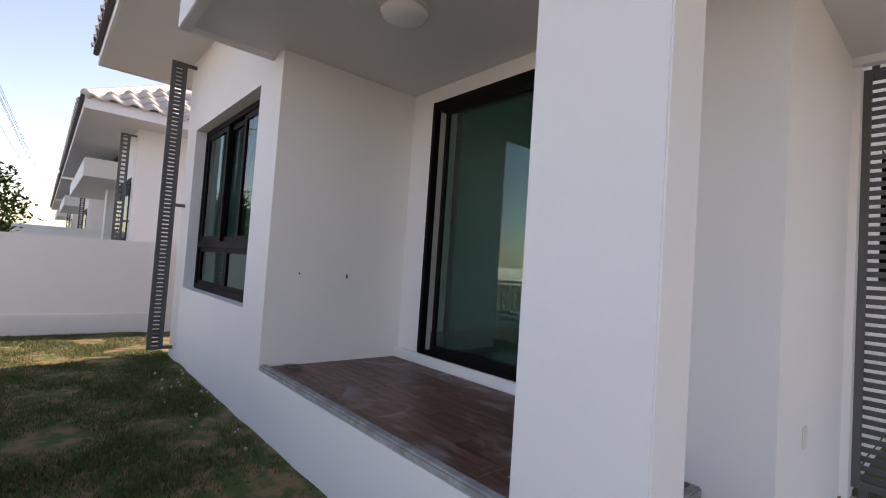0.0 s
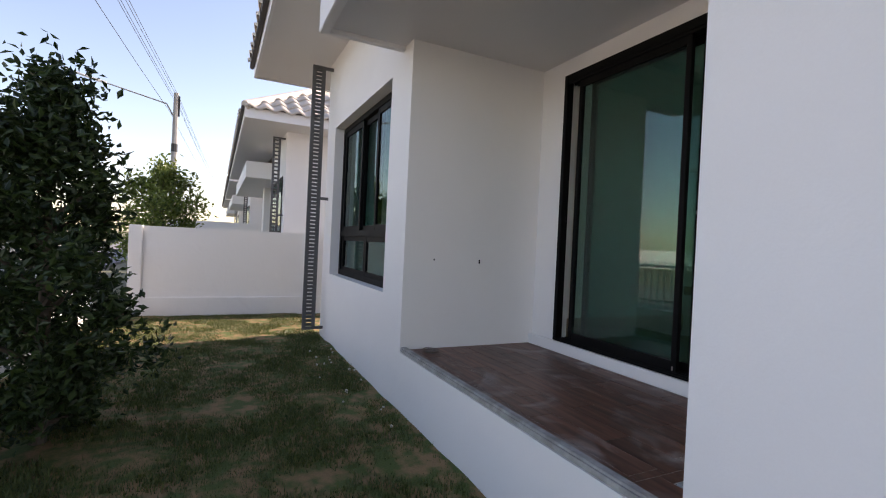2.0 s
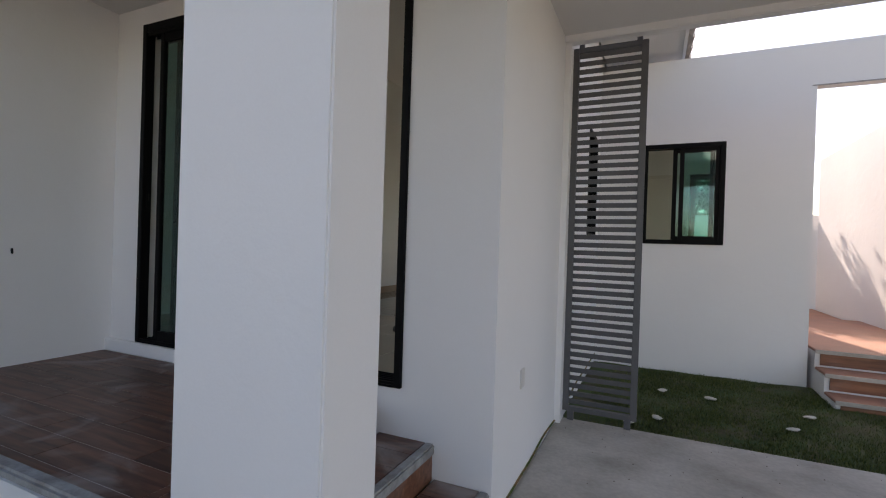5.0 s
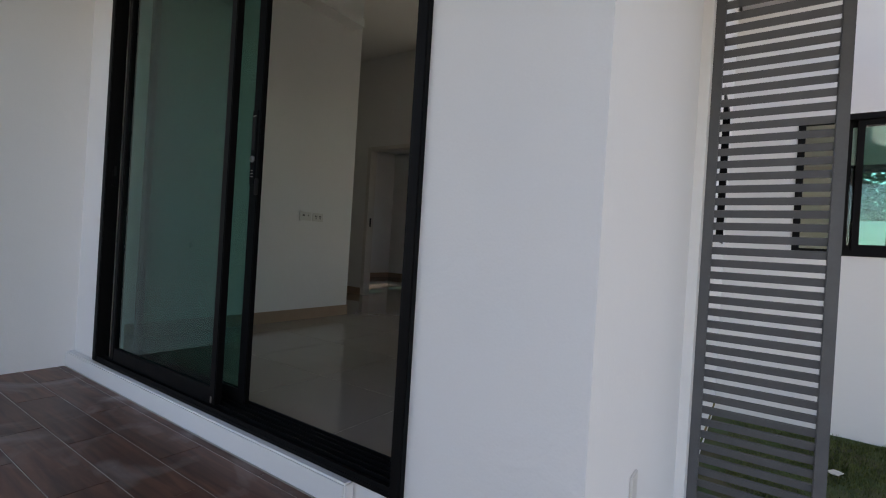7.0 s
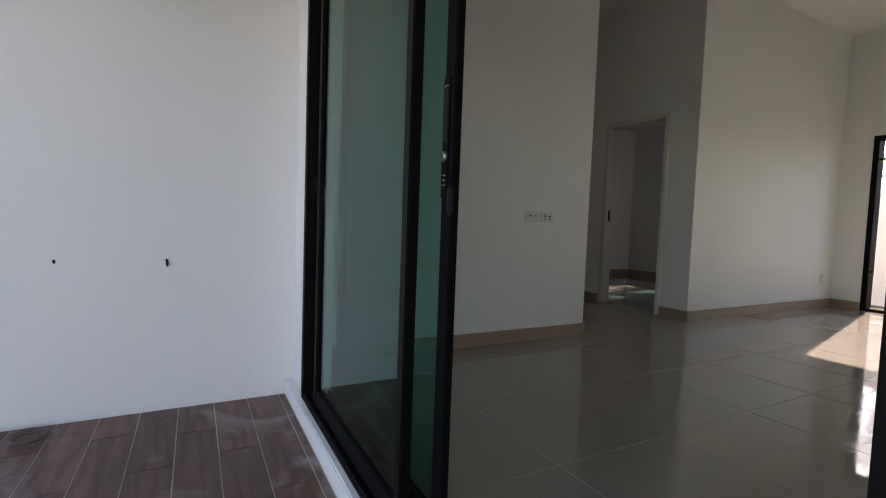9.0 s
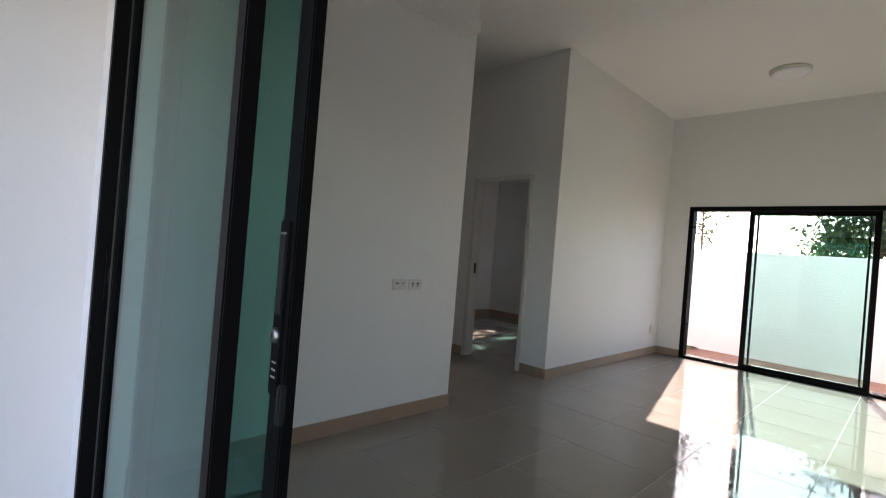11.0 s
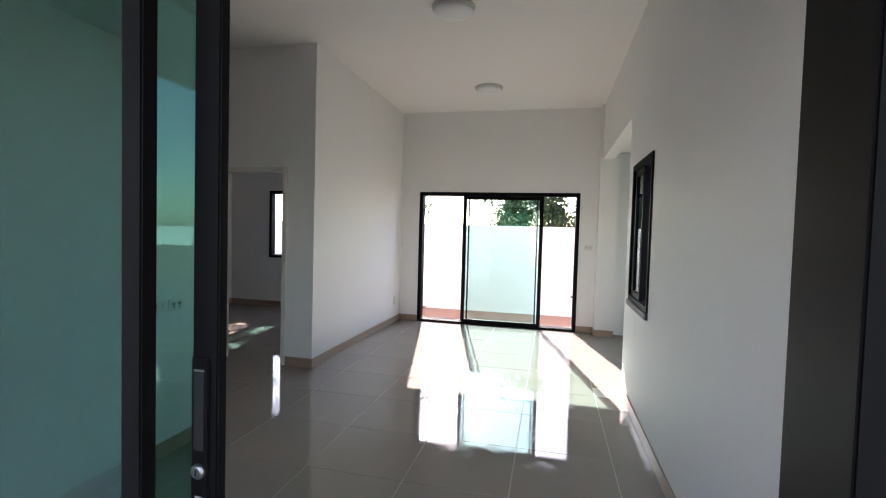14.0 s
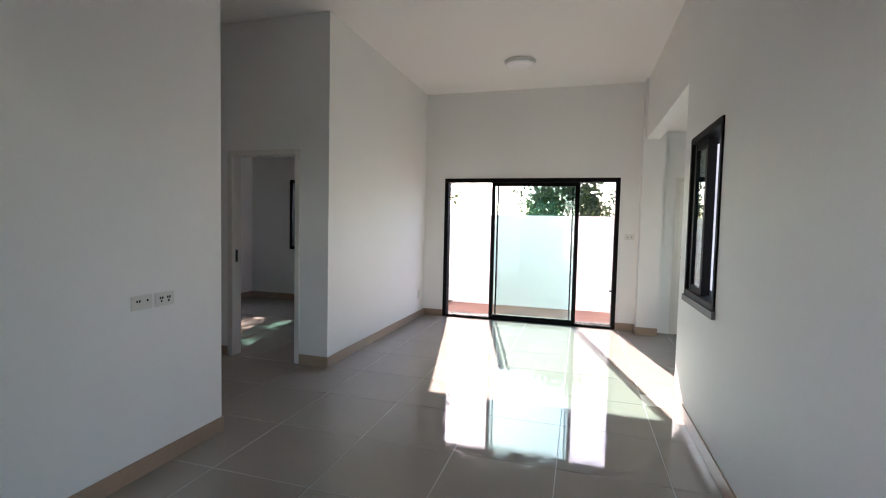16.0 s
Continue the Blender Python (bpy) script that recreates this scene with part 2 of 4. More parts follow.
def lathe(bm, c, prof, seg=32):
    rings = []
    for r, z in prof:
        rings.append([bm.verts.new((c[0] + r * math.cos(2 * math.pi * i / seg), c[1] + r * math.sin(2 * math.pi * i / seg), c[2] + z)) for i in range(seg)])
    for a, b in zip(rings, rings[1:]):
        for i in range(seg):
            f = bm.faces.new((a[i], a[(i + 1) % seg], b[(i + 1) % seg], b[i]))
            f.smooth = True
    bm.faces.new(rings[-1])
    bm.faces.new(rings[0])
    bmesh.ops.recalc_face_normals(bm, faces=bm.faces[:])
    return bm


def lathe_y(x, y, z, prof, seg=24):
    """A turned fitting on a wall or stile, its axis along -y from (x, y, z)."""
    bm = lathe(bmesh.new(), (0, 0, 0), prof, seg)
    bmesh.ops.transform(bm, matrix=pose(x, y, z, 90, 0, 0), verts=bm.verts)
    return bm


def part(name, bm, material, parent=None, label=""):
    me = bpy.data.meshes.new(name)
    bm.to_mesh(me)
    bm.free()
    me.materials.append(M[material])
    ob = new(name, me)
    if parent:
        ob.parent = parent
    if label:
        ob["label"] = label
    return ob


def B(*a, bev=0.0):
    return box(bmesh.new(), *a, bev=bev)


def thing(name, label, category, group="", kind="", at=(0, 0, 0)):
    ob = new(name)
    ob.location = at
    return tagged(ob, label, category, group, kind)


def solid(name, bm, material, label, category, group="", kind=""):
    return tagged(part(name, bm, material), label, category, group, kind)


def wall(name, material, axis, at, thick, a0, a1, z0, z1, openings=(), label="plain white painted wall"):
    """A wall along axis, from at to at+thick across it, with openings (a0, a1, z0, z1) through it."""
    bm = bmesh.new()

    def seg(p, q, b, t):
        if q - p > 1e-4 and t - b > 1e-4:
            if axis == "x":
                box(bm, p, q, at, at + thick, b, t)
            else:
                box(bm, at, at + thick, p, q, b, t)
    cur = a0
    for o0, o1, b, t in sorted(openings):
        seg(cur, o0, z0, z1)
        seg(o0, o1, z0, b)
        seg(o0, o1, t, z1)
        cur = o1
    seg(cur, a1, z0, z1)
    return solid(name, bm, material, label, "wall", kind="structure")


# ---- plan ----
RX, LX, IX = 2.455, -0.535, -0.478          # living room: side walls
BY, CY, IY = 6.467, 3.69, 2.29            # rear wall, bedroom door wall, end of the near wall
SX = 2.606                                 # outer face of the side wall
FY = -1.215                                # front of the bedroom block and porch
PX = -0.205                                # porch side wall
H, PZ, CANZ = 3.25, -0.05, 2.28           # ceiling, porch floor, canopy underside
WY = 3.90                                  # front of the kitchen wing
GZ = -0.50

# ---- structure: outer walls ----
wall("wall_front", "ext", "x", 0.0, 0.12, IX - 0.1, SX, -0.6, 3.6, [(0.09, 2.13, 0.033, 2.15)], "white painted front wall round the sliding door")
wall("wall_side", "ext", "y", RX, SX - RX, 0.12, WY, -0.6, 3.6, [(2.875, 3.66, 0.89, 2.015)], "white painted side wall with a window opening")
wall("wall_beam_right", "int", "y", RX, SX - RX, WY, 6.28, 2.485, 3.6, (), "white beam over the kitchen opening")
wall("wall_jog", "int", "y", RX - 0.03, 0.25, 6.28, BY, 0, 3.6, (), "short white wall stub beside the opening")
wall("wall_rear", "int", "x", BY, 0.12, LX - 0.1, 4.7, -0.6, 3.6, [(-0.235, 2.18, 0.0, 2.028), (2.86, 3.64, 0.0, 2.0), (3.72, 4.5, 0.92, 2.02)], "white rear wall with the wide sliding door")
wall("wall_near_left", "int", "y", IX - 0.1, 0.1, 0.12, IY, 0, 3.6, (), "white wall with socket plates")
wall("wall_hall_end", "int", "x", IY - 0.1, 0.1, -3.2, IX - 0.1, 0, 3.6)
wall("wall_hall_left", "int", "y", -2.9, 0.1, IY, CY, 0, 3.6)
wall("wall_bedroom_door", "int", "x", CY, 0.1, -4.0, LX, 0, 3.6, [(-1.625, -0.86, 0.0, 2.0)], "white wall with the bedroom doorway")
wall("wall_left", "int", "y", LX - 0.1, 0.1, CY + 0.1, BY, 0, 3.6)
wall("wall_bedroom_left", "int", "y", -4.0, 0.1, CY + 0.1, 6.85, 0, 3.6)
wall("wall_bedroom_rear", "int", "x", 6.85, 0.12, -4.0, LX - 0.1, -0.6, 3.6, [(-3.13, -2.26, 0.87, 2.06)])
wall("wall_facade", "ext", "x", FY, 0.12, -3.15, PX, -0.6, 3.02, [(-2.72, -0.655, 0.333, 2.128)], "white painted facade of the bedroom with a deep window recess")
wall("wall_porch_side", "ext", "y", PX - 0.12, 0.12, FY + 0.12, 0.0, -0.6, 3.02, (), "white porch side wall with two drilled holes")
wall("wall_front_room_left", "ext", "y", -3.15, 0.12, FY + 0.12, 2.27, -0.6, 3.02)
wall("wall_house_left", "ext", "y", -4.12, 0.12, 2.27, 6.97, -0.6, 3.02)
wall("wall_front_room_rear", "int", "x", 2.16, 0.1, -3.03, IX - 0.1, -0.1, 3.6)
wall("wall_wing_front", "ext", "x", WY, 0.12, SX, 7.2, -0.75, 2.94, [(3.09, 3.917, 0.845, 1.985), (4.70, 5.95, -0.7, 2.50)], "white wing wall with a small window and a tall passage opening")
wall("wall_wing_end", "ext", "y", 4.58, 0.12, WY + 0.12, BY, -0.75, 2.9, (), "white end wall of the kitchen wing")
wall("wall_passage_far", "ext", "y", 6.05, 0.12, WY + 0.12, 9.0, -0.75, 2.6, (), "sunlit white boundary wall beside the passage")
solid("lintel_trim", B(4.66, 6.0, WY - 0.008, WY, 2.50, 2.512), "rim", "thin bare cement edge above the passage", "trim", kind="structure")

# ---- structure: floors ----
slab = bmesh.new()
box(slab, -3.95, SX - 0.01, 0.12, 6.86, -0.5, -0.0015)
box(slab, SX - 0.01, 4.58, WY + 0.02, BY, -0.5, -0.0015)
floor = tagged(part("floor", slab, "grout"), "polished grey-beige porcelain tile floor with pale joints", "floor", kind="structure")
pb = bmesh.new()
box(pb, PX, 1.96, FY + 0.055, -0.0, -0.6, PZ - 0.002)
box(pb, 1.96, 2.15, FY + 0.055, -1.0, -0.6, PZ - 0.002)
porch = tagged(part("floor_porch", pb, "grout"), "dusty brown wood-look tile porch floor", "floor", kind="structure")
solid("porch_edge", B(PX, 2.15, FY, FY + 0.055, PZ - 0.018, PZ + 0.022, bev=0.01), "rim", "rough bare cement edge along the porch", "edge", kind="structure")
solid("wall_porch_plinth", B(PX, 2.15, FY, FY + 0.055, -0.6, PZ - 0.018), "ext", "low white plinth under the porch edge", "wall", kind="structure")
solid("door_curb", B(PX, 1.95, -0.042, 0.0, PZ, 0.031, bev=0.006), "ext", "white painted curb under the sliding door", "curb", kind="structure")

# ---- structure: ceilings ----
solid("ceiling", B(-3.95, RX, 0.12, BY, H, H + 0.1), "ceil", "plain white ceiling", "ceiling", kind="structure")
solid("ceiling_bedroom", B(-3.9, LX - 0.1, CY + 0.1, 6.85, 2.7, 2.78), "ceil", "plain white bedroom ceiling", "ceiling", kind="structure")
solid("ceiling_kitchen", B(SX, 4.6, WY + 0.12, BY, 2.6, 2.7), "ceil", "plain white kitchen ceiling", "ceiling", kind="structure")
solid("ceiling_front_room", B(-3.03, PX - 0.12, FY + 0.12, 2.16, 2.75, 2.83), "ceil", "plain white ceiling of the front room", "ceiling", kind="structure")
solid("floor_front_room", B(-3.03, PX - 0.12, FY + 0.12, 0.0, -0.1, 0.0), "tile", "grey tile floor of the front room", "floor", kind="structure")
solid("wall_roof_cap", B(-4.0, SX, 0.0, 6.97, 3.6, 3.7), "ridge", "roof slab", "roof", kind="structure")

# flat canopy over porch and carport, with a shallow drip lip round its edge
can = thing("canopy", "flat white concrete canopy over porch and carport with a drip lip", "canopy", kind="structure")
part("slab", B(-0.36, 7.0, -1.80, -0.0, CANZ, CANZ + 0.38), "soffit", can)
part("slab", B(SX, 7.0, 0.0, 1.46, CANZ, CANZ + 0.38), "soffit", can)
part("fascia", B(-0.42, 7.0, -1.87, -1.80, CANZ - 0.03, CANZ + 0.40, bev=0.006), "ext", can)
part("fascia", B(-0.42, -0.36, -1.80, FY, CANZ - 0.03, CANZ + 0.40, bev=0.006), "ext", can)
part("fascia", B(SX, 7.0, 1.40, 1.48, CANZ - 0.05, CANZ + 0.40, bev=0.006), "ext", can)

# pillar at the porch corner
solid("wall_pilaster", B(SX, SX + 0.042, 1.44, 1.60, -0.7, 3.02), "ext", "narrow white pilaster beside the slatted screen", "wall", kind="structure")
solid("pillar", B(2.15, 2.62, FY - 0.004, -1.0, -0.6, CANZ, bev=0.006), "ext", "square white painted pillar at the porch corner", "pillar", kind="structure")


# ---- glazed doors and windows ----
def glazed_leaf(name, parent, x0, x1, y0, y1, z0, z1, stile, glass="glass", rail=None):
    rail = rail or stile
    lf = part(name, B(x0, x0 + stile, y0, y1, z0, z1, bev=0.003), "black", parent)
    part("stile", B(x1 - stile, x1, y0, y1, z0, z1, bev=0.003), "black", lf)
    part("rail", B(x0 + stile, x1 - stile, y0 + 0.002, y1 - 0.002, z1 - rail, z1), "black", lf)
    part("rail", B(x0 + stile, x1 - stile, y0 + 0.002, y1 - 0.002, z0, z0 + rail), "black", lf)
    ym = (y0 + y1) / 2
    pane = part("pane", B(x0 + stile, x1 - stile, ym - 0.003, ym + 0.003, z0 + rail, z1 - rail), glass, lf, "green tinted glass pane")
    pane.visible_shadow = glass == "pale"
    return lf


def outer_frame(parent, x0, x1, y0, y1, z0, z1, w, sill=None):
    sill = w if sill is None else sill
    part("jamb", B(x0, x0 + w, y0, y1, z0, z1, bev=0.003), "black", parent)
    part("jamb", B(x1 - w, x1, y0, y1, z0, z1, bev=0.003), "black", parent)
    part("head", B(x0 + w, x1 - w, y0, y1, z1 - w, z1, bev=0.003), "black", parent)
    s = bmesh.new()
    box(s, x0 + w, x1 - w, y0, y1, z0, z0 + sill * 0.5)
    n = 4
    for i in range(n):
        yy = y0 + (y1 - y0) * i / (n - 1)
        box(s, x0 + w, x1 - w, max(y0, yy - 0.006), min(y1, yy + 0.006), z0 + sill * 0.5, z0 + sill)
    part("sill_track", s, "black", parent)


d1 = thing("door_1", "black aluminium sliding door with green tinted glass, pushed half open", "sliding door", kind="structure")
part("jamb", B(0.09, 0.13, -0.02, 0.042, 0.033, 2.15, bev=0.003), "black", d1)
part("jamb", B(2.092, 2.13, -0.02, 0.13, 0.033, 2.15, bev=0.003), "black", d1)
part("head", B(0.13, 2.092, -0.018, 0.13, 2.09, 2.15, bev=0.003), "black", d1)
for yy in (-0.008, 0.0475, 0.0775, 0.122):
    part("head_track", B(0.135, 2.092, yy - 0.003, yy + 0.003, 2.072, 2.09), "black", d1)
tk = bmesh.new()
box(tk, 0.13, 2.092, -0.018, 0.13, 0.033, 0.046)
for yy in (-0.012, 0.022, 0.0475, 0.0775, 0.1, 0.124):
    box(tk, 0.13, 2.092, yy - 0.003, yy + 0.003, 0.046, 0.06)
part("sill_track", tk, "black", d1)
fl = glazed_leaf("front_leaf", d1, 0.24, 1.192, 0.003, 0.034, 0.06, 2.085, 0.038, rail=0.06)
part("roller_cap", B(1.165, 1.174, 0.0, 0.003, 0.065, 0.09, bev=0.001), "chrome", fl)
lf = glazed_leaf("sliding_leaf", d1, 0.29, 1.262, 0.083, 0.106, 0.06, 2.085, 0.05, rail=0.05)
part("lock_plate", B(1.215, 1.248, 0.078, 0.083, 0.915, 1.205, bev=0.002), "black", lf)
part("pull_recess", B(1.222, 1.240, 0.0765, 0.078, 1.05, 1.18), "hole", lf)
part("lock_cylinder", lathe_y(1.231, 0.078, 1.015, [(0.013, 0), (0.013, 0.003), (0.0105, 0.006), (0.008, 0.007)]), "chrome", lf, "chrome key cylinder")
part("keyhole", B(1.2298, 1.2322, 0.0700, 0.0708, 1.010, 1.020), "hole", lf)
for zz in (0.945, 0.957, 0.969):
    part("arrow_mark", B(1.224, 1.238, 0.0772, 0.078, zz, zz + 0.003), "pole", lf)
part("pull_lip", B(1.221, 1.241, 0.0755, 0.078, 1.181, 1.185, bev=0.001), "chrome", lf)
part("thumb_catch", B(1.254, 1.267, 0.074, 0.088, 0.875, 0.94, bev=0.003), "rubber", lf)
kp = part("keeper", B(0.13, 0.136, 0.008, 0.032, 0.93, 1.08, bev=0.001), "black", d1)
part("keeper_slot", B(0.136, 0.1365, 0.015, 0.025, 0.98, 1.03), "hole", kp)
part("buffer", cyl(bmesh.new(), (2.093, 0.05, 0.31), (2.05, 0.05, 0.31), 0.016, seg=14), "rubber", d1, "black rubber door buffer")

d2 = thing("door_2", "wide black aluminium rear sliding door, centre leaf closed, sides open", "sliding door", kind="structure")
outer_frame(d2, -0.235, 2.18, BY - 0.01, BY + 0.13, 0.0, 2.028, 0.055, 0.035)
glazed_leaf("sliding_leaf", d2, 0.455, 1.665, BY + 0.025, BY + 0.055, 0.02, 1.973, 0.055, "pale")
part("stile", B(0.53, 0.55, BY + 0.07, BY + 0.10, 0.02, 1.973), "black", d2)
part("stile", B(1.568, 1.588, BY + 0.07, BY + 0.10, 0.02, 1.973), "black", d2)
for zz in (0.45, 1.75):
    part("catch", B(-0.18, -0.153, BY + 0.02, BY + 0.05, zz, zz + 0.02), "black", d2)
part("catch", B(2.095, 2.125, BY + 0.02, BY + 0.05, 0.50, 0.52), "black", d2)

w1 = thing("window_1", "black aluminium bedroom window with green glass set deep in the facade", "window", kind="structure")
wy0, wy1 = FY + 0.11, FY + 0.20
outer_frame(w1, -2.72, -0.655, wy0, wy1, 0.333, 2.128, 0.06)
part("transom", B(-2.66, -0.715, wy0 - 0.005, wy1, 0.80, 0.865, bev=0.003), "black", w1)
glazed_leaf("sash", w1, -2.66, -1.89, wy0 + 0.01, wy0 + 0.04, 0.865, 2.065, 0.055)
glazed_leaf("sash", w1, -1.94, -1.34, wy0 + 0.045, wy0 + 0.075, 0.865, 2.065, 0.055)
glazed_leaf("sash", w1, -1.39, -0.715, wy0 + 0.01, wy0 + 0.04, 0.865, 2.065, 0.055)
glazed_leaf("lower_light", w1, -2.66, -1.69, wy0 + 0.02, wy0 + 0.05, 0.38, 0.80, 0.05)
glazed_leaf("lower_light", w1, -1.69, -0.715, wy0 + 0.02, wy0 + 0.05, 0.38, 0.80, 0.05)
rc = bmesh.new()
box(rc, -2.75, -0.622, FY + 0.12, wy1, 2.128, 2.163)
box(rc, -2.75, -2.72, FY + 0.12, wy1, 0.30, 2.128)
box(rc, -0.655, -0.622, FY + 0.12, wy1, 0.30, 2.128)
box(rc, -2.72, -0.655, FY + 0.12, wy1, 0.298, 0.333)
part("reveal", rc, "ext", w1)

w2 = thing("window_2", "small black sliding window in the kitchen wing, half open", "window", kind="structure")
outer_frame(w2, 3.09, 3.917, WY - 0.012, WY + 0.10, 0.845, 1.985, 0.05)
glazed_leaf("sash", w2, 3.47, 3.867, WY + 0.01, WY + 0.04, 0.895, 1.935, 0.045, "pale")
glazed_leaf("sash", w2, 3.40, 3.82, WY + 0.05, WY + 0.08, 0.895, 1.935, 0.045, "pale")

w3 = thing("window_3", "black aluminium sliding window in the side wall", "window", kind="structure")
for a, b in ((2.875, 2.912), (3.623, 3.66)):
    part("jamb", B(RX - 0.012, SX, a, b, 0.89, 2.015, bev=0.003), "black", w3)
part("head", B(RX - 0.012, SX, 2.912, 3.623, 1.97, 2.015), "black", w3)
part("sill_track", B(RX - 0.012, SX, 2.912, 3.623, 0.89, 0.93), "black", w3)
part("sill", B(RX - 0.022, RX - 0.002, 2.86, 3.675, 0.845, 0.89), "grey", w3)
for y0, y1, xx in ((3.24, 3.585, RX + 0.004), (3.29, 3.623, RX + 0.04)):
    sa = part("sash", B(xx, xx + 0.028, y0, y0 + 0.045, 0.93, 1.96), "black", w3)
    part("stile", B(xx, xx + 0.028, y1 - 0.045, y1, 0.93, 1.96), "black", sa)
    part("rail", B(xx + 0.002, xx + 0.026, y0 + 0.045, y1 - 0.045, 0.93, 0.975), "black", sa)
    part("rail", B(xx + 0.002, xx + 0.026, y0 + 0.045, y1 - 0.045, 1.915, 1.96), "black", sa)
    part("pane", B(xx + 0.012, xx + 0.017, y0 + 0.045, y1 - 0.045, 0.975, 1.915), "pale", sa)

w4 = thing("window_4", "black framed bedroom window facing the rear yard", "window", kind="structure")
outer_frame(w4, -3.13, -2.26, 6.84, 6.95, 0.87, 2.06, 0.055)
glazed_leaf("sash", w4, -2.71, -2.315, 6.87, 6.90, 0.92, 2.015, 0.045, "pale")
glazed_leaf("sash", w4, -2.76, -2.34, 6.905, 6.93, 0.92, 2.015, 0.045, "pale")
w5 = thing("window_5", "black framed kitchen window facing the rear yard", "window", kind="structure")
outer_frame(w5, 3.72, 4.5, BY - 0.01, BY + 0.1, 0.92, 2.02, 0.05)
glazed_leaf("sash", w5, 3.77, 4.14, BY + 0.02, BY + 0.045, 0.97, 1.97, 0.04, "pale")
glazed_leaf("sash", w5, 4.09, 4.45, BY + 0.05, BY + 0.075, 0.97, 1.97, 0.04, "pale")

# inner doors
d3 = thing("door_3", "cream bedroom door casing, the door swung open inside", "doorway", kind="structure")
for x0, x1 in ((-1.65, -1.59), (-0.885, -0.835)):
    part("casing", B(x0, x1, CY - 0.014, CY + 0.112, 0.0, 2.03, bev=0.004), "casing", d3)
part("casing", B(-1.59, -0.885, CY - 0.014, CY + 0.112, 1.98, 2.03, bev=0.004), "casing", d3)
part("strike_plate", B(-1.5895, -1.586, CY + 0.03, CY + 0.06, 0.94, 1.06), "hole", d3)
d4 = thing("door_4", "white panelled kitchen rear door with a steel knob, closed", "door", kind="structure")
lfd = part("leaf", B(2.90, 3.60, BY + 0.01, BY + 0.05, 0.005, 1.96, bev=0.004), "door", d4)
for z0, z1 in ((0.2, 0.85), (1.0, 1.78)):
    part("panel", B(3.02, 3.48, BY + 0.002, BY + 0.012, z0, z1, bev=0.004), "door", lfd)
kb = lathe(bmesh.new(), (0, 0, 0), [(0.026, 0), (0.026, 0.006), (0.010, 0.010), (0.010, 0.03), (0.024, 0.036), (0.026, 0.05), (0.015, 0.06)], 20)
bmesh.ops.transform(kb, matrix=pose(2.96, BY + 0.01, 1.0, 90, 0, 0), verts=kb.verts)
part("knob", kb, "chrome", lfd, "steel knob")
for x0, x1 in ((2.845, 2.90), (3.60, 3.655)):
    part("casing", B(x0, x1, BY - 0.014, BY + 0.11, 0.0, 2.02, bev=0.004), "casing", d4)
part("casing", B(2.90, 3.60, BY - 0.014, BY + 0.11, 1.965, 2.02, bev=0.004), "casing", d4)

# skirting
sk = [(IX, IX + 0.012, 0.135, IY), (IX - 0.1, IX + 0.012, IY, IY + 0.012), (LX, LX + 0.012, CY - 0.012, BY - 0.012), (-0.835, LX, CY - 0.012, CY),
      (LX, -0.235, BY - 0.012, BY), (2.18, RX - 0.03, BY - 0.012, BY), (RX - 0.042, RX + 0.22, 6.268, 6.28), (RX - 0.042, RX - 0.03, 6.28, BY - 0.012),
      (RX - 0.012, RX, 0.135, WY), (RX - 0.012, SX, WY, WY + 0.012), (-2.8, -1.65, CY - 0.012, CY), (-3.9, LX - 0.1, 6.838, 6.85), (-3.9, -3.888, CY + 0.1, 6.838), (-2.8, IX - 0.1, IY, IY + 0.012)]
for x0, x1, y0, y1 in sk:
    solid("baseboard", B(x0, x1, y0, y1, 0.0, 0.095, bev=0.003), "base", "light oak-look tile skirting along the wall", "baseboard", "skirting", "structure")

# ---- main roof eaves ----
def wave_roof(bm, p, along, up, nrow, ncol, w=0.3, h=0.33):
    """Rows of S-shaped roof tiles from the eave corner p, each row lapping the one below."""
    p, along, up = Vector(p), Vector(along), Vector(up)
    nrm = along.cross(up).normalized()
    if nrm.z < 0:
        nrm = -nrm
    seg = 8
    for r in range(nrow):
        lo = [bm.verts.new(p + along * (c * w / seg) + up * (r * h - 0.04) + nrm * (0.05 + 0.032 * math.sin(2 * math.pi * c / seg))) for c in range(ncol * seg + 1)]
        bt = [bm.verts.new(v.co - nrm * 0.03) for v in lo]
        hi = [bm.verts.new(p + along * (c * w / seg) + up * ((r + 1) * h) + nrm * (0.02 + 0.032 * math.sin(2 * math.pi * c / seg))) for c in range(ncol * seg + 1)]
        for c in range(ncol * seg):
            bm.faces.new((lo[c], lo[c + 1], hi[c + 1], hi[c])).smooth = True
            bm.faces.new((bt[c], bt[c + 1], lo[c + 1], lo[c]))


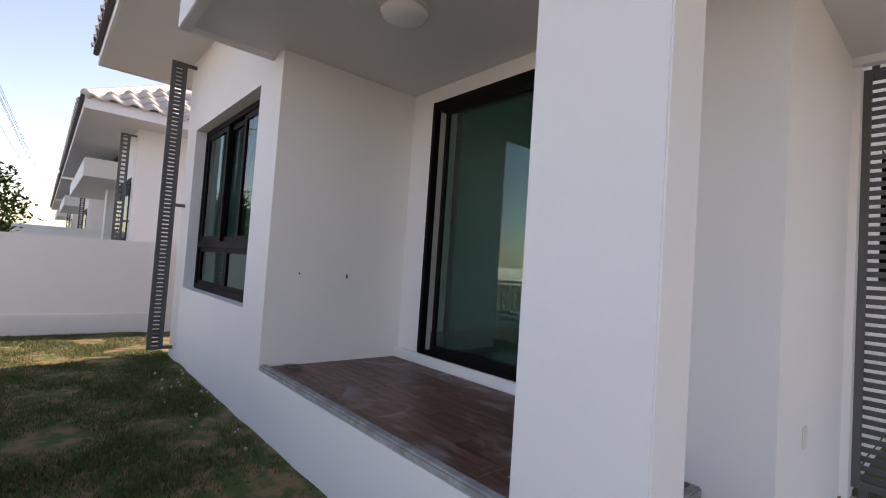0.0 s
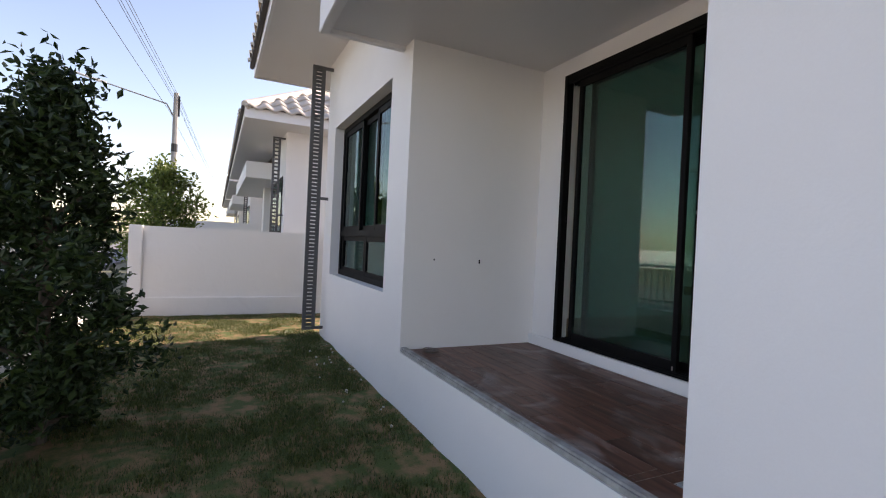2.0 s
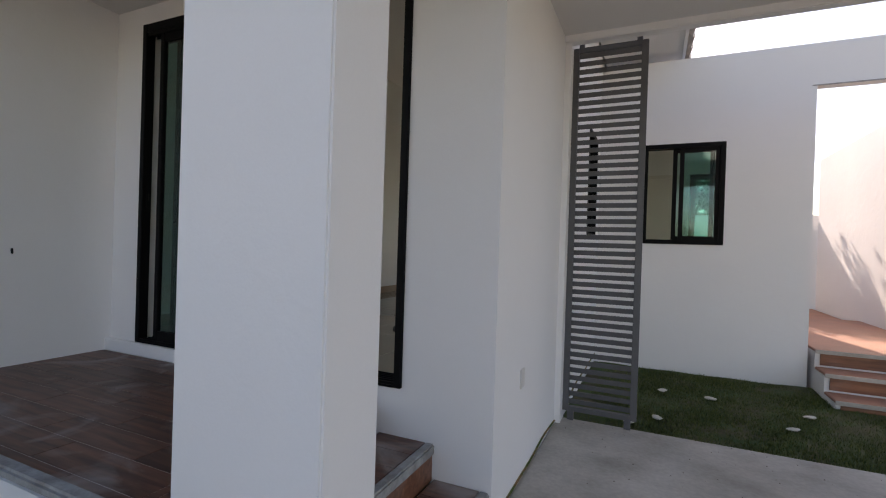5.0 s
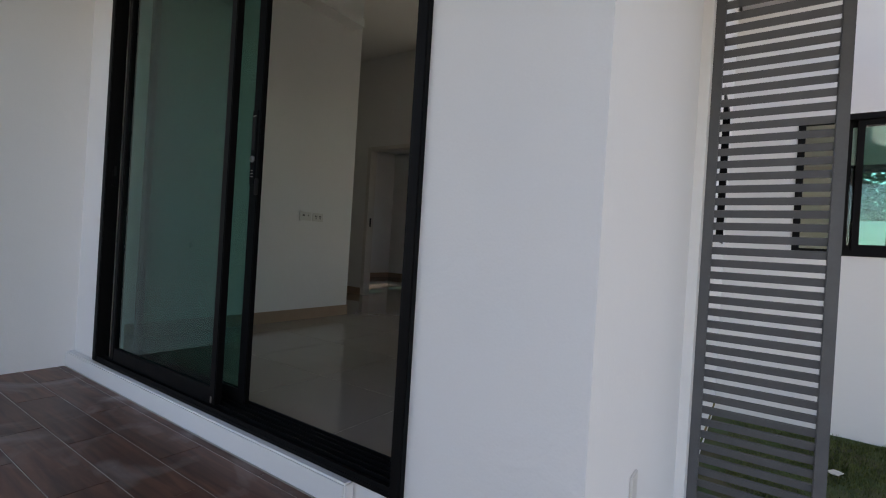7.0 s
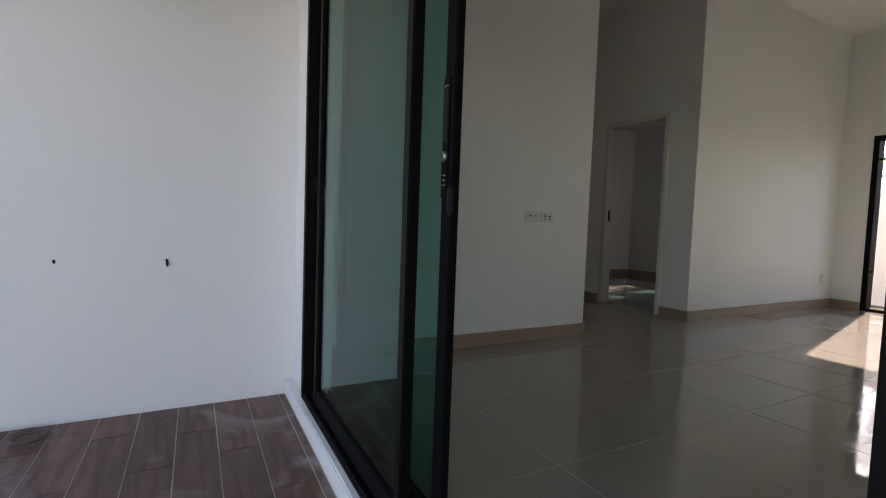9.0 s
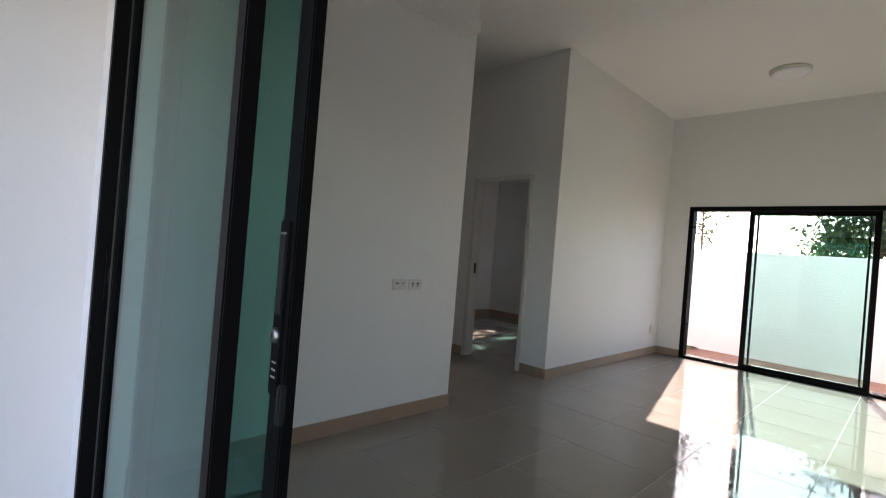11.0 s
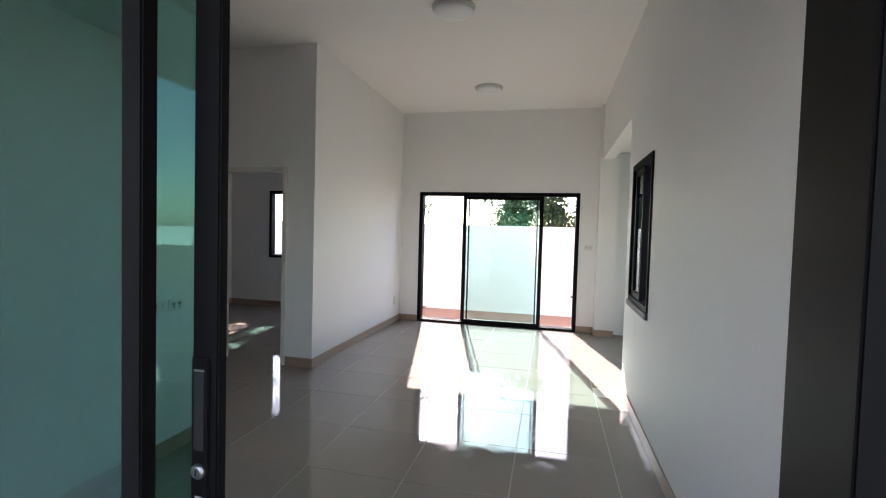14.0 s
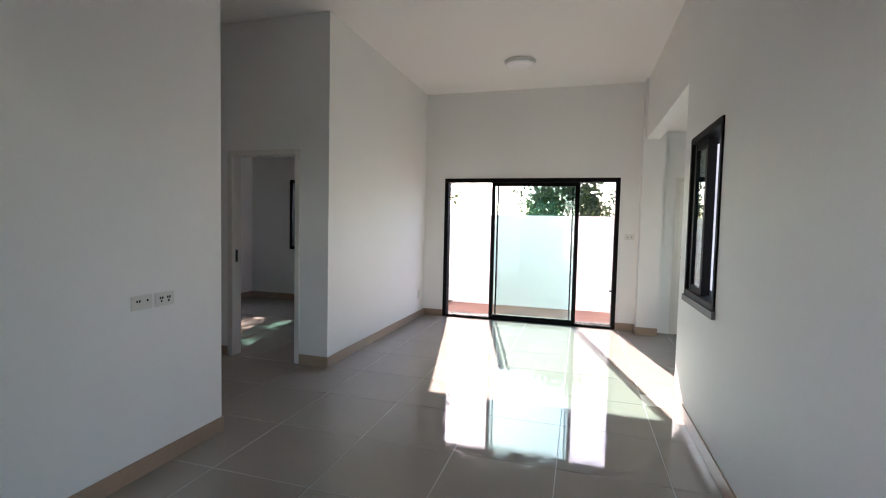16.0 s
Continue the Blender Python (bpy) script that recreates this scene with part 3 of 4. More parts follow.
def hip_roof(parent, x0, x1, y0, y1, z, rise=0.45):
    """Soffit, fascia and tiled slopes of a hipped roof whose eaves run round x0..x1, y0..y1."""
    ov = 0.93
    sf = bmesh.new()
    box(sf, x0 + 0.02, x1 - 0.02, y0 + 0.02, y0 + ov, z, z + 0.02)
    box(sf, x0 + 0.02, x0 + ov, y0 + ov, y1 - 0.02, z, z + 0.02)
    box(sf, x1 - 0.86, x1 - 0.02, y0 + ov, y1 - 0.02, z, z + 0.02)
    part("soffit", sf, "soffit", parent)
    f = bmesh.new()
    box(f, x0, x1, y0, y0 + 0.03, z - 0.02, z + 0.17)
    box(f, x0, x0 + 0.03, y0 + 0.03, y1, z - 0.02, z + 0.17)
    box(f, x1 - 0.03, x1, y0 + 0.03, y1, z - 0.02, z + 0.17)
    part("fascia", f, "ext", parent)
    half = (y1 - y0) / 2
    zr = z + 0.17 + half * rise
    s = bmesh.new()
    a = [s.verts.new(c) for c in ((x0, y0, z + 0.17), (x1, y0, z + 0.17), (x1, y1, z + 0.17), (x0, y1, z + 0.17))]
    r0, r1 = s.verts.new((x0 + half, y0 + half, zr)), s.verts.new((x1 - half, y0 + half, zr))
    for q in ((a[0], a[1], r1, r0), (a[1], a[2], r1), (a[2], a[3], r0, r1), (a[3], a[0], r0)):
        s.faces.new(q)
    part("roof_deck", s, "roof", parent)
    t = bmesh.new()
    wave_roof(t, (x0, y0 - 0.03, z + 0.16), (1, 0, 0), Vector((0, 1, rise)).normalized(), 1, int((x1 - x0) / 0.3))
    n = int((y1 - y0) / 0.3)
    for k in range(5):
        off = k * 0.33 / math.hypot(1, rise)
        wave_roof(t, (x1 + 0.03 - off, y0 + off, z + 0.16 + off * rise), (0, 1, 0), Vector((-1, 0, rise)).normalized(), 1, max(1, n - int(off * 2 / 0.3)))
    part("roof_tiles", t, "roof", parent)
    e = bmesh.new()
    cyl(e, (x1, y0, z + 0.2), (x1 - half, y0 + half, zr + 0.05), 0.09, 0.09, 10)
    cyl(e, (x0, y0, z + 0.2), (x0 + half, y0 + half, zr + 0.05), 0.09, 0.09, 10)
    part("hip_ridge", e, "roof", parent)
    part("eave_edge", B(x0 - 0.02, x1 + 0.02, y0 - 0.06, y0 - 0.005, z + 0.10, z + 0.19, bev=0.01), "ridge", parent)


rf = thing("roof_main", "tiled hipped roof with a deep white soffit over the bedroom", "roof", kind="structure")
hip_roof(rf, -4.15, 3.49, -2.09, 7.6, 3.02, 0.42)

# ---- slatted screens ----
def screen(name, label, x0, x1, y, z0, z1, pitch, feet=0.0, tabs=0.0, brackets=0.0):
    g = thing(name, label, "screen")
    w = 0.045
    part("post", B(x0, x0 + w, y - 0.02, y + 0.02, z0, z1, bev=0.003), "grey", g)
    part("post", B(x1 - w, x1, y - 0.02, y + 0.02, z0, z1, bev=0.003), "grey", g)
    part("rail", B(x0 + w, x1 - w, y - 0.019, y + 0.019, z1 - 0.035, z1), "grey", g)
    part("rail", B(x0 + w, x1 - w, y - 0.019, y + 0.019, z0, z0 + 0.035), "grey", g)
    n = int((z1 - z0 - 0.07) / pitch)
    first = None
    for i in range(n):
        z = z0 + 0.035 + (i + 0.62) * (z1 - z0 - 0.07) / n
        if first is None:
            first = part("slat", B(x0 + w, x1 - w, -0.006, 0.006, -0.017, 0.017), "grey", g)
            sl = first
        else:
            sl = new("slat", first.data)
            sl.parent = g
        sl.matrix_basis = pose(0, y, z, 14, 0, 0)
    for x in ((x0 + 0.06, x1 - 0.06) if feet else ()):
        part("foot", B(x - 0.022, x + 0.022, y - 0.018, y + 0.018, z0 - feet, z0), "grey", g)
    for x in ((x0 + 0.06, x1 - 0.06) if tabs else ()):
        part("hanger", B(x - 0.018, x + 0.018, y - 0.015, y + 0.015, z1, z1 + tabs), "grey", g)
    for z in ((z0 + 0.02, (z0 + z1) / 2, z1 - 0.02) if brackets else ()):
        part("bracket", B(x1, x1 + brackets, y - 0.015, y + 0.015, z - 0.018, z + 0.018), "grey", g)
    return g


screen("louver_screen", "dark grey steel slatted screen standing between carport and side lawn", 2.645, 3.16, 1.56, -0.455, 2.235, 0.058, feet=0.065, tabs=0.045)
screen("louver_screen", "tall dark grey slatted screen bracketed off the bedroom facade", 0, 0.16, 0, -0.40, 2.94, 0.048, brackets=0.10).matrix_world = pose(-2.98, FY - 0.26, 0, 0, 0, 90)


# ---- steps ----
def planks(parent, x0, x1, y0, y1, z, length=0.6, width=0.148, gap=0.0042, start=0.0, m="plank", lead=0.0):
    """Rows of wood-look tiles running along x, broken joints, clipped to the area."""
    cache = {}
    row = 0
    y = y1 + lead
    while y - y0 > 0.02:
        yb, yt = max(y0, y - width), min(y, y1)
        x = x0 - (0.5 * row + 0.06 * (row % 3) + start) % 1.0 * length
        while x < x1 - 0.01:
            a, b = max(x, x0), min(x + length, x1)
            if b - a > 0.03:
                key = (round(b - a, 3), round(yt - yb, 3))
                if key not in cache:
                    lx, ly = (b - a - gap) / 2, (yt - yb - gap) / 2
                    ob = part("tile", B(-lx, lx, -ly, ly, -0.006, 0.0), m, parent)
                    cache[key] = ob.data
                else:
                    ob = new("tile", cache[key])
                    ob.parent = parent
                ob.location = ((a + b) / 2, (yt + yb) / 2, z)
            x += length
        y -= width
        row += 1


def step(x0, x1, y0, y1, zlow, ztop):
    s = thing("step", "brown wood-look tiled step with a bare cement nosing", "step", "porch steps", "structure")
    part("core", B(x0, x1 - 0.05, y0, y1, zlow, ztop - 0.006), "grout", s)
    part("nosing", B(x1 - 0.05, x1, y0, y1, ztop - 0.05, ztop + 0.004, bev=0.008), "rim", s, "rough grey cement nosing")
    part("riser", B(x1 - 0.05, x1 - 0.012, y0, y1, zlow, ztop - 0.05), "riser", s, "orange-brown tile riser")
    planks(s, x0, x1 - 0.05, y0, y1, ztop, start=0.3)


step(1.90, 1.96 + 0.05, -1.0, -0.042, -0.22, PZ)
step(2.01, 2.32, -1.0, 0.0, -0.38, -0.205)
step(2.32, 2.60, -1.0, 0.0, -0.56, -0.37)

for i, (ya, zt) in enumerate(((3.20, -0.52), (3.50, -0.35), (3.80, -0.18))):
    s = thing("step", "sunlit brown tiled step with a white side, up to the rear terrace", "step", "terrace steps", "structure")
    part("core", B(4.74, 6.0, ya + 0.02, ya + 0.32, -0.75, zt - 0.02), "ext", s)
    part("riser", B(4.78, 6.0, ya, ya + 0.02, zt - 0.15, zt - 0.035), "riser", s)
    part("tread", B(4.74, 6.0, ya - 0.005, ya + 0.32, zt - 0.03, zt, bev=0.006), "terra", s)
    part("nosing", B(4.735, 6.0, ya - 0.014, ya - 0.005, zt - 0.035, zt + 0.003, bev=0.003), "conc", s, "pale cement nosing")
solid("floor_terrace", B(4.70, 6.05, 4.1, 6.9, -0.5, -0.18), "terra", "sunlit terracotta tiled terrace", "terrace", kind="structure")


# ---- grounds ----
def sheet(x0, x1, y0, y1, z, step_, amp):
    bm = bmesh.new()
    nx, ny = max(1, int((x1 - x0) / step_)), max(1, int((y1 - y0) / step_))
    vs = [[bm.verts.new((x0 + (x1 - x0) * i / nx, y0 + (y1 - y0) * j / ny, z + amp * noise.noise((i * step_ * 2.2, j * step_ * 2.2, 0)))) for j in range(ny + 1)] for i in range(nx + 1)]
    for i in range(nx):
        for j in range(ny):
            bm.faces.new((vs[i][j], vs[i + 1][j], vs[i + 1][j + 1], vs[i][j + 1])).smooth = True
    return bm


solid("ground", B(-700, 700, -700, 700, -1.2, -0.72), "soil", "flat dry open ground", "ground", kind="structure")
solid("ground_lawn", sheet(-4.95, 2.62, -4.0, 4.5, GZ, 0.06, 0.022), "lawn", "patchy mown lawn with bare earth", "lawn", kind="structure")
solid("ground_side_lawn", sheet(2.60, 7.2, 1.57, 3.92, -0.60, 0.06, 0.02), "lawn_green", "small side lawn with scraps on it", "lawn", kind="structure")
solid("pavement_carport", B(2.606, 7.2, -6.2, 1.585, -0.8, -0.522, bev=0.01), "conc", "stained bare concrete carport slab", "pavement", kind="structure")
solid("road", B(-120, 120, -14, -6.2, -0.8, -0.62), "asphalt", "pale concrete estate road", "road", kind="structure")
solid("pavement_rear", B(-6, 6.05, 6.65, 9.2, -0.8, -0.25), "terra", "terracotta tiled rear yard", "pavement", kind="structure")
solid("ground_rear_lawn", sheet(-6.0, -0.8, 6.97, 9.2, -0.22, 0.3, 0.02), "lawn", "strip of rear lawn", "lawn", kind="structure")
rw = thing("wall_rear_boundary", "white rendered block boundary wall behind the house", "wall", kind="structure")
part("wall_body", B(-12, 12, 9.2, 9.32, -0.8, 1.53), "ext", rw)
part("coping", B(-12, 12, 9.185, 9.335, 1.53, 1.57, bev=0.006), "ext", rw)
for k in range(7):
    part("block_joint", B(-3.5, 6.0, 9.196, 9.2, -0.1 + 0.22 * k, -0.092 + 0.22 * k), "ext", rw)
bw = thing("wall_boundary", "low white boundary wall with a plinth between the gardens", "wall", kind="structure")
part("wall_body", B(-5.07, -4.97, -3.45, 9.2, -0.8, 0.83), "ext", bw)
part("plinth", B(-5.10, -4.93, -3.45, 9.2, -0.8, -0.22, bev=0.01), "ext", bw)
part("post", B(-5.12, -4.92, -3.62, -3.45, -0.8, 0.838, bev=0.01), "ext", bw)
part("post", B(-5.10, -4.93, -1.15, -0.98, -0.22, 0.84, bev=0.008), "ext", bw)


# grass blades, densest near the house
def grass(x0, x1, y0, y1, z, n, seed, cover=-0.12):
    rnd = random.Random(seed)
    vs, fs = [], []
    while len(fs) < n:
        x, y = rnd.uniform(x0, x1), rnd.uniform(y0, y1)
        if noise.noise((x * 2.4, y * 2.4, 4)) < cover + rnd.uniform(-0.2, 0.2):
            continue
        for k in range(3):
            a, h = rnd.uniform(0, 6.28), rnd.uniform(0.010, 0.030)
            dx, dy = math.cos(a) * 0.004, math.sin(a) * 0.004
            px, py = x + rnd.uniform(-0.02, 0.02), y + rnd.uniform(-0.02, 0.02)
            i = len(vs)
            lean = rnd.uniform(0.2, 1.2) * h
            vs += [(px - dx, py - dy, z - 0.01), (px + dx, py + dy, z - 0.01), (px + dy / 0.004 * lean, py - dx / 0.004 * lean, z + h)]
            fs.append((i, i + 1, i + 2))
    me = bpy.data.meshes.new("grass")
    me.from_pydata(vs, [], fs)
    me.materials.append(M["blade"])
    return tagged(new("grass", me), "short patchy green grass blades on the lawn", "grass", kind="stuff")


grass(-4.9, 2.5, -3.9, FY - 0.03, GZ, 150000, 3, -0.22)
grass(2.75, 7.0, 1.75, 3.85, -0.60, 80000, 4, -0.45)


# ---- planting ----
def leaf_cloud(n, pick, size, seed):
    rnd = random.Random(seed)
    vs, fs = [], []
    for _ in range(n):
        c = Vector(pick(rnd))
        d = Vector((rnd.gauss(0, 1), rnd.gauss(0, 1), rnd.gauss(0.3, 0.8))).normalized()
        s = d.cross(Vector((rnd.gauss(0, 1), rnd.gauss(0, 1), rnd.gauss(0, 1)))).normalized()
        l, w = size * rnd.uniform(0.7, 1.3), size * rnd.uniform(0.18, 0.3)
        up = d.cross(s) * l * 0.12
        i = len(vs)
        vs += [c, c + d * l * 0.45 + s * w + up, c + d * l, c + d * l * 0.45 - s * w + up]
        fs += [(i, i + 1, i + 2), (i, i + 2, i + 3)]
    me = bpy.data.meshes.new("crown")
    me.from_pydata([tuple(v) for v in vs], [], fs)
    return me


def tree(label, at, height, radius, base, leaves, size, leaf, seed, slim=1.0, name="tree"):
    """A trunk with forked limbs, and leaves gathered in clumps at the ends of the limbs."""
    rnd = random.Random(seed)
    g = thing(name, label, name, at=at)
    bm = bmesh.new()
    cyl(bm, (0, 0, -0.1), (0.03, 0.02, height * 0.55), radius * 0.06 + 0.012, radius * 0.035 + 0.006, 9)
    cyl(bm, (0.03, 0.02, height * 0.55), (0, 0, height * 0.92), radius * 0.035 + 0.006, 0.006, 7)
    part("trunk", bm, "bark", g)
    lm = bmesh.new()
    clumps = []
    n = 34
    for i in range(n):
        f = (i + 0.5) / n
        z = base + (height - base) * f
        prof = (math.sin(math.pi * min(1, 0.18 + 0.82 * (f ** slim)))) ** 0.7
        a = i * 2.4 + rnd.uniform(-0.4, 0.4)
        r = radius * max(0.12, prof) * rnd.uniform(0.55, 1.05)
        q = Vector((r * math.cos(a), r * math.sin(a), z + rnd.uniform(-0.1, 0.15)))
        cyl(lm, (0.02, 0.01, max(0.1, z - r * 0.6)), q, 0.012 + radius * 0.012, 0.004, 5)
        for k in range(3):
            t = rnd.uniform(0.5, 1.08)
            clumps.append((q * t + Vector((0, 0, (1 - t) * z)) + Vector((rnd.gauss(0, 0.08), rnd.gauss(0, 0.08), rnd.gauss(0, 0.1))) * radius, rnd.uniform(0.14, 0.26) * radius))
    part("limbs", lm, "bark", g)

    def pick(r_):
        c, s = r_.choice(clumps)
        return c + Vector((r_.gauss(0, s * 0.6), r_.gauss(0, s * 0.6), r_.gauss(0, s * 0.75)))
    me = leaf_cloud(leaves, pick, size, seed)
    me.materials.append(M[leaf])
    cr = new("crown", me)
    cr.parent = g
    return g


tree("dense dark green evergreen shrub standing by the front fence", (-0.36, -3.37, GZ), 2.02, 0.55, 0.1, 15000, 0.06, "leaf_dark", 11, 0.75, "shrub")
tree("light green leafy tree in the next garden", (-10.6, -3.75, -0.7), 3.0, 0.95, 0.7, 7000, 0.12, "leaf_light", 12)
tree("leafy garden tree behind the rear wall", (1.3, 14.5, -0.7), 3.95, 1.75, 1.2, 8000, 0.16, "leaf_dark", 13)
tree("dark leafy tree close behind the rear wall", (4.0, 12.6, -0.7), 4.9, 1.5, 1.3, 8000, 0.17, "leaf_dark", 14)
tree("leafy tree overhanging the bedroom window", (-3.8, 11.4, -0.7), 6.2, 1.7, 1.5, 3800, 0.16, "leaf_far", 15)
tree("slim tree overhanging the rear wall", (-1.75, 12.0, -0.7), 4.6, 0.6, 2.7, 200, 0.14, "leaf_dark", 16)
for i, (x, y, s) in enumerate(((-38, -60, 5), (-20, -70, 6), (6, -64, 5), (24, -72, 6), (44, -66, 5))):
    tree("distant green tree across the open lot", (x, y, -0.72), s, 4.2, 0.6, 1500, 0.5, "leaf_far", 30 + i)


# ---- street ----
pole = thing("utility_pole", "tall grey precast concrete utility pole with cables", "pole", at=(-24, -4.57, -0.72))
part("shaft", cyl(bmesh.new(), (0, 0, 0), (0, 0, 8.45), 0.17, 0.11, 8), "pole", pole)
part("band", cyl(bmesh.new(), (0, 0, 5.5), (0, 0, 5.9), 0.155, 0.15, 8), "wire", pole)
part("insulator_rack", B(-0.05, 0.05, 0.08, 0.18, 7.3, 8.3), "wire", pole)
arm = thing("street_lamp", "slim street lamp on a long curved arm fixed to the pole", "street lamp", at=(-24, -4.57, -0.72))
ab = bmesh.new()
cyl(ab, (0, -0.1, 7.3), (0, -0.4, 7.85), 0.035, 0.035, 8)
cyl(ab, (0, -0.4, 7.85), (0, -2.9, 8.4), 0.035, 0.03, 8)
part("arm", ab, "pole", arm)
part("lamp_head", cyl(bmesh.new(), (0, -2.9, 8.4), (0, -4.45, 8.75), 0.07, 0.04, 8), "plate", arm)


def cable(points, r=0.009):
    cu = bpy.data.curves.new("cable", "CURVE")
    cu.dimensions, cu.bevel_depth, cu.bevel_resolution = "3D", r, 1
    sp = cu.splines.new("POLY")
    sp.points.add(len(points) - 1)
    for q, p in zip(sp.points, points):
        q.co = (*p, 1)
    cu.materials.append(M["wire"])
    return tagged(new("overhead_cable", cu), "black overhead cable along the street", "cable", "street cables")


for i, (dy, z) in enumerate(((0.1, 7.6), (0.12, 7.4), (0.1, 7.2), (0.14, 7.0), (-0.25, 6.75))):
    pts = []
    for span in ((-24, 14), (-62, -24)):
        pts += [(span[0] + (span[1] - span[0]) * k / 16, -4.57 + dy - 0.046 * (span[0] + (span[1] - span[0]) * k / 16 + 24), z - 0.4 * math.sin(math.pi * k / 16)) for k in range(17)]
    cable(sorted(pts))

fence = thing("front_fence", "low white garden wall with a light steel railing", "fence")
part("base_wall", B(-4.92, 2.55, -4.12, -4.0, -0.75, -0.15, bev=0.01), "ext", fence)
part("rail", B(-4.92, 2.55, -4.08, -4.04, 0.55, 0.59), "plate", fence)
part("rail", B(-4.92, 2.55, -4.08, -4.04, -0.02, 0.02), "plate", fence)
fp = None
for i in range(58):
    if fp is None:
        fp = part("bar", B(-0.008, 0.008, -0.008, 0.008, -0.15, 0.65), "plate", fence)
        ob = fp
    else:
        ob = new("bar", fp.data)
        ob.parent = fence
    ob.location = (-4.85 + i * 0.128, -4.06, 0)
part("post", B(2.45, 2.65, -4.16, -3.96, -0.75, 0.85, bev=0.01), "ext", fence)
solid("wall_across_road", B(-60, 60, -40, -39.8, -0.75, 1.2), "ext", "long pale wall across the open lot", "wall", kind="structure")
for x, y, r in ((-7, -17, 1.6), (0.5, -18, 2.2), (6, -17, 1.5)):
    hp = lathe(bmesh.new(), (x, y, -0.75), [(r * 1.3, 0), (r, 0.35), (r * 0.55, 0.8), (r * 0.15, 1.15)], 18)
    for v in hp.verts:
        v.co += Vector((noise.noise(v.co * 1.3), noise.noise(v.co * 1.7 + Vector((5, 0, 0))), 0.4 * noise.noise(v.co * 2))) * 0.25
    solid("sand_heap", hp, "sand", "heap of yellow building sand on the open lot", "heap", "sand heaps")


# ---- the row of neighbouring houses ----
def neighbour(x1):
    """A house of the same row whose near end wall stands at x1, running away along -x."""
    g = thing("house", "white single-storey house of the same row with a tiled hip roof", "house", "row of houses")
    part("wall", B(x1 - 2.9, x1, FY, 7.0, -0.75, 3.0), "ext", g)
    part("wall", B(x1 - 9.5, x1 - 2.9, 0.0, 7.0, -0.75, 3.0), "ext", g)
    hip_roof(g, x1 - 10.2, x1 + 0.85, -2.1, 7.9, 3.0, 0.62)
    part("canopy", B(x1 - 9.3, x1 - 2.6, -1.87, 0.0, CANZ - 0.02, CANZ + 0.4, bev=0.01), "ext", g)
    part("pillar", B(x1 - 5.4, x1 - 4.9, FY, -1.0, -0.75, CANZ), "ext", g)
    wn_ = part("window", B(x1 - 2.4, x1 - 0.4, FY - 0.012, FY, 0.35, 2.1), "black", g)
    for a, b in ((-2.32, -1.75), (-1.68, -1.1), (-1.03, -0.47)):
        part("pane", B(x1 + a, x1 + b, FY - 0.02, FY - 0.012, 0.9, 2.03), "glass", wn_)
        part("pane", B(x1 + a, x1 + b, FY - 0.02, FY - 0.012, 0.42, 0.82), "glass", wn_)
    part("downpipe", cyl(bmesh.new(), (x1 + 0.04, 0.2, -0.7), (x1 + 0.04, 0.2, 1.5), 0.03, seg=10), "ext", g)
    screen("louver_screen", "tall dark grey slatted screen fixed to the next house", 0, 0.16, 0, -0.44, 2.9, 0.08, brackets=0.10).matrix_world = pose(x1 - 0.2, FY - 0.26, 0, 0, 0, 90)
    return g


neighbour(-7.35)
neighbour(-19.0)
neighbour(-30.5)
solid("wall_far_boundary", B(-17.6, -17.45, -4.2, 7.0, -0.75, 1.25), "ext", "white garden wall between the far houses", "wall", kind="structure")


# ---- lamps and fittings ----
def ceiling_lamp(x, y, z, r, label):
    g = thing("ceiling_lamp", label, "lamp", "ceiling lamps", at=(x, y, z))
    part("rim", lathe(bmesh.new(), (0, 0, -0.022), [(r, 0), (r * 1.02, 0.006), (r * 1.02, 0.018), (r * 0.98, 0.022)], 40), "plate", g)
    part("diffuser", lathe(bmesh.new(), (0, 0, -0.075), [(r * 0.12, 0), (r * 0.55, 0.006), (r * 0.85, 0.024), (r * 0.96, 0.052)], 40), "lamp", g, "opal white diffuser")
    return g


ceiling_lamp(0.945, 3.2, H, 0.175, "round white ceiling lamp, switched off")
ceiling_lamp(0.957, 5.34, H, 0.175, "round white ceiling lamp, switched off")
ceiling_lamp(0.90, -0.93, CANZ, 0.15, "round white porch lamp, switched off")


def plate(name, label, m, w, h, slots, group="", cover="plate"):
    """A wall plate in its own xz plane, facing -y, put in place by m."""
    g = thing(name, label, "socket" if "socket" in name else "switch", group)
    part("cover", B(-w / 2, w / 2, -0.009, 0, -h / 2, h / 2, bev=0.003), cover, g)
    for x, z in slots:
        part("slot", B(x - 0.004, x + 0.004, -0.011, -0.009, z - 0.006, z + 0.006), "hole", g)
    g.matrix_world = m
    return g


quad = ((-0.03, 0.008), (-0.016, 0.008), (-0.023, -0.01), (0.016, 0.008), (0.03, 0.008), (0.023, -0.01))
plate("wall_socket", "white double socket plate on the white wall", pose(IX, 1.728, 0.921, 0, 0, 90), 0.122, 0.076, quad[:2] + quad[4:5], "socket plates")
plate("wall_socket", "white double socket plate on the white wall", pose(IX, 1.866, 0.921, 0, 0, 90), 0.122, 0.076, quad, "socket plates")
plate("wall_socket", "small white socket low on the white wall", pose(LX, 6.225, 0.337, 0, 0, 90), 0.075, 0.12, (), "socket plates")
plate("wall_switch", "white switch plate beside the rear sliding door", pose(2.315, BY, 1.244, 0, 0, 0), 0.12, 0.075, ((-0.025, 0), (0.025, 0)))
plate("wall_socket", "white outdoor socket plate on the white side wall", pose(SX, 0.475, 0.037, 0, 0, 90), 0.07, 0.105, (), "socket plates", "plate")
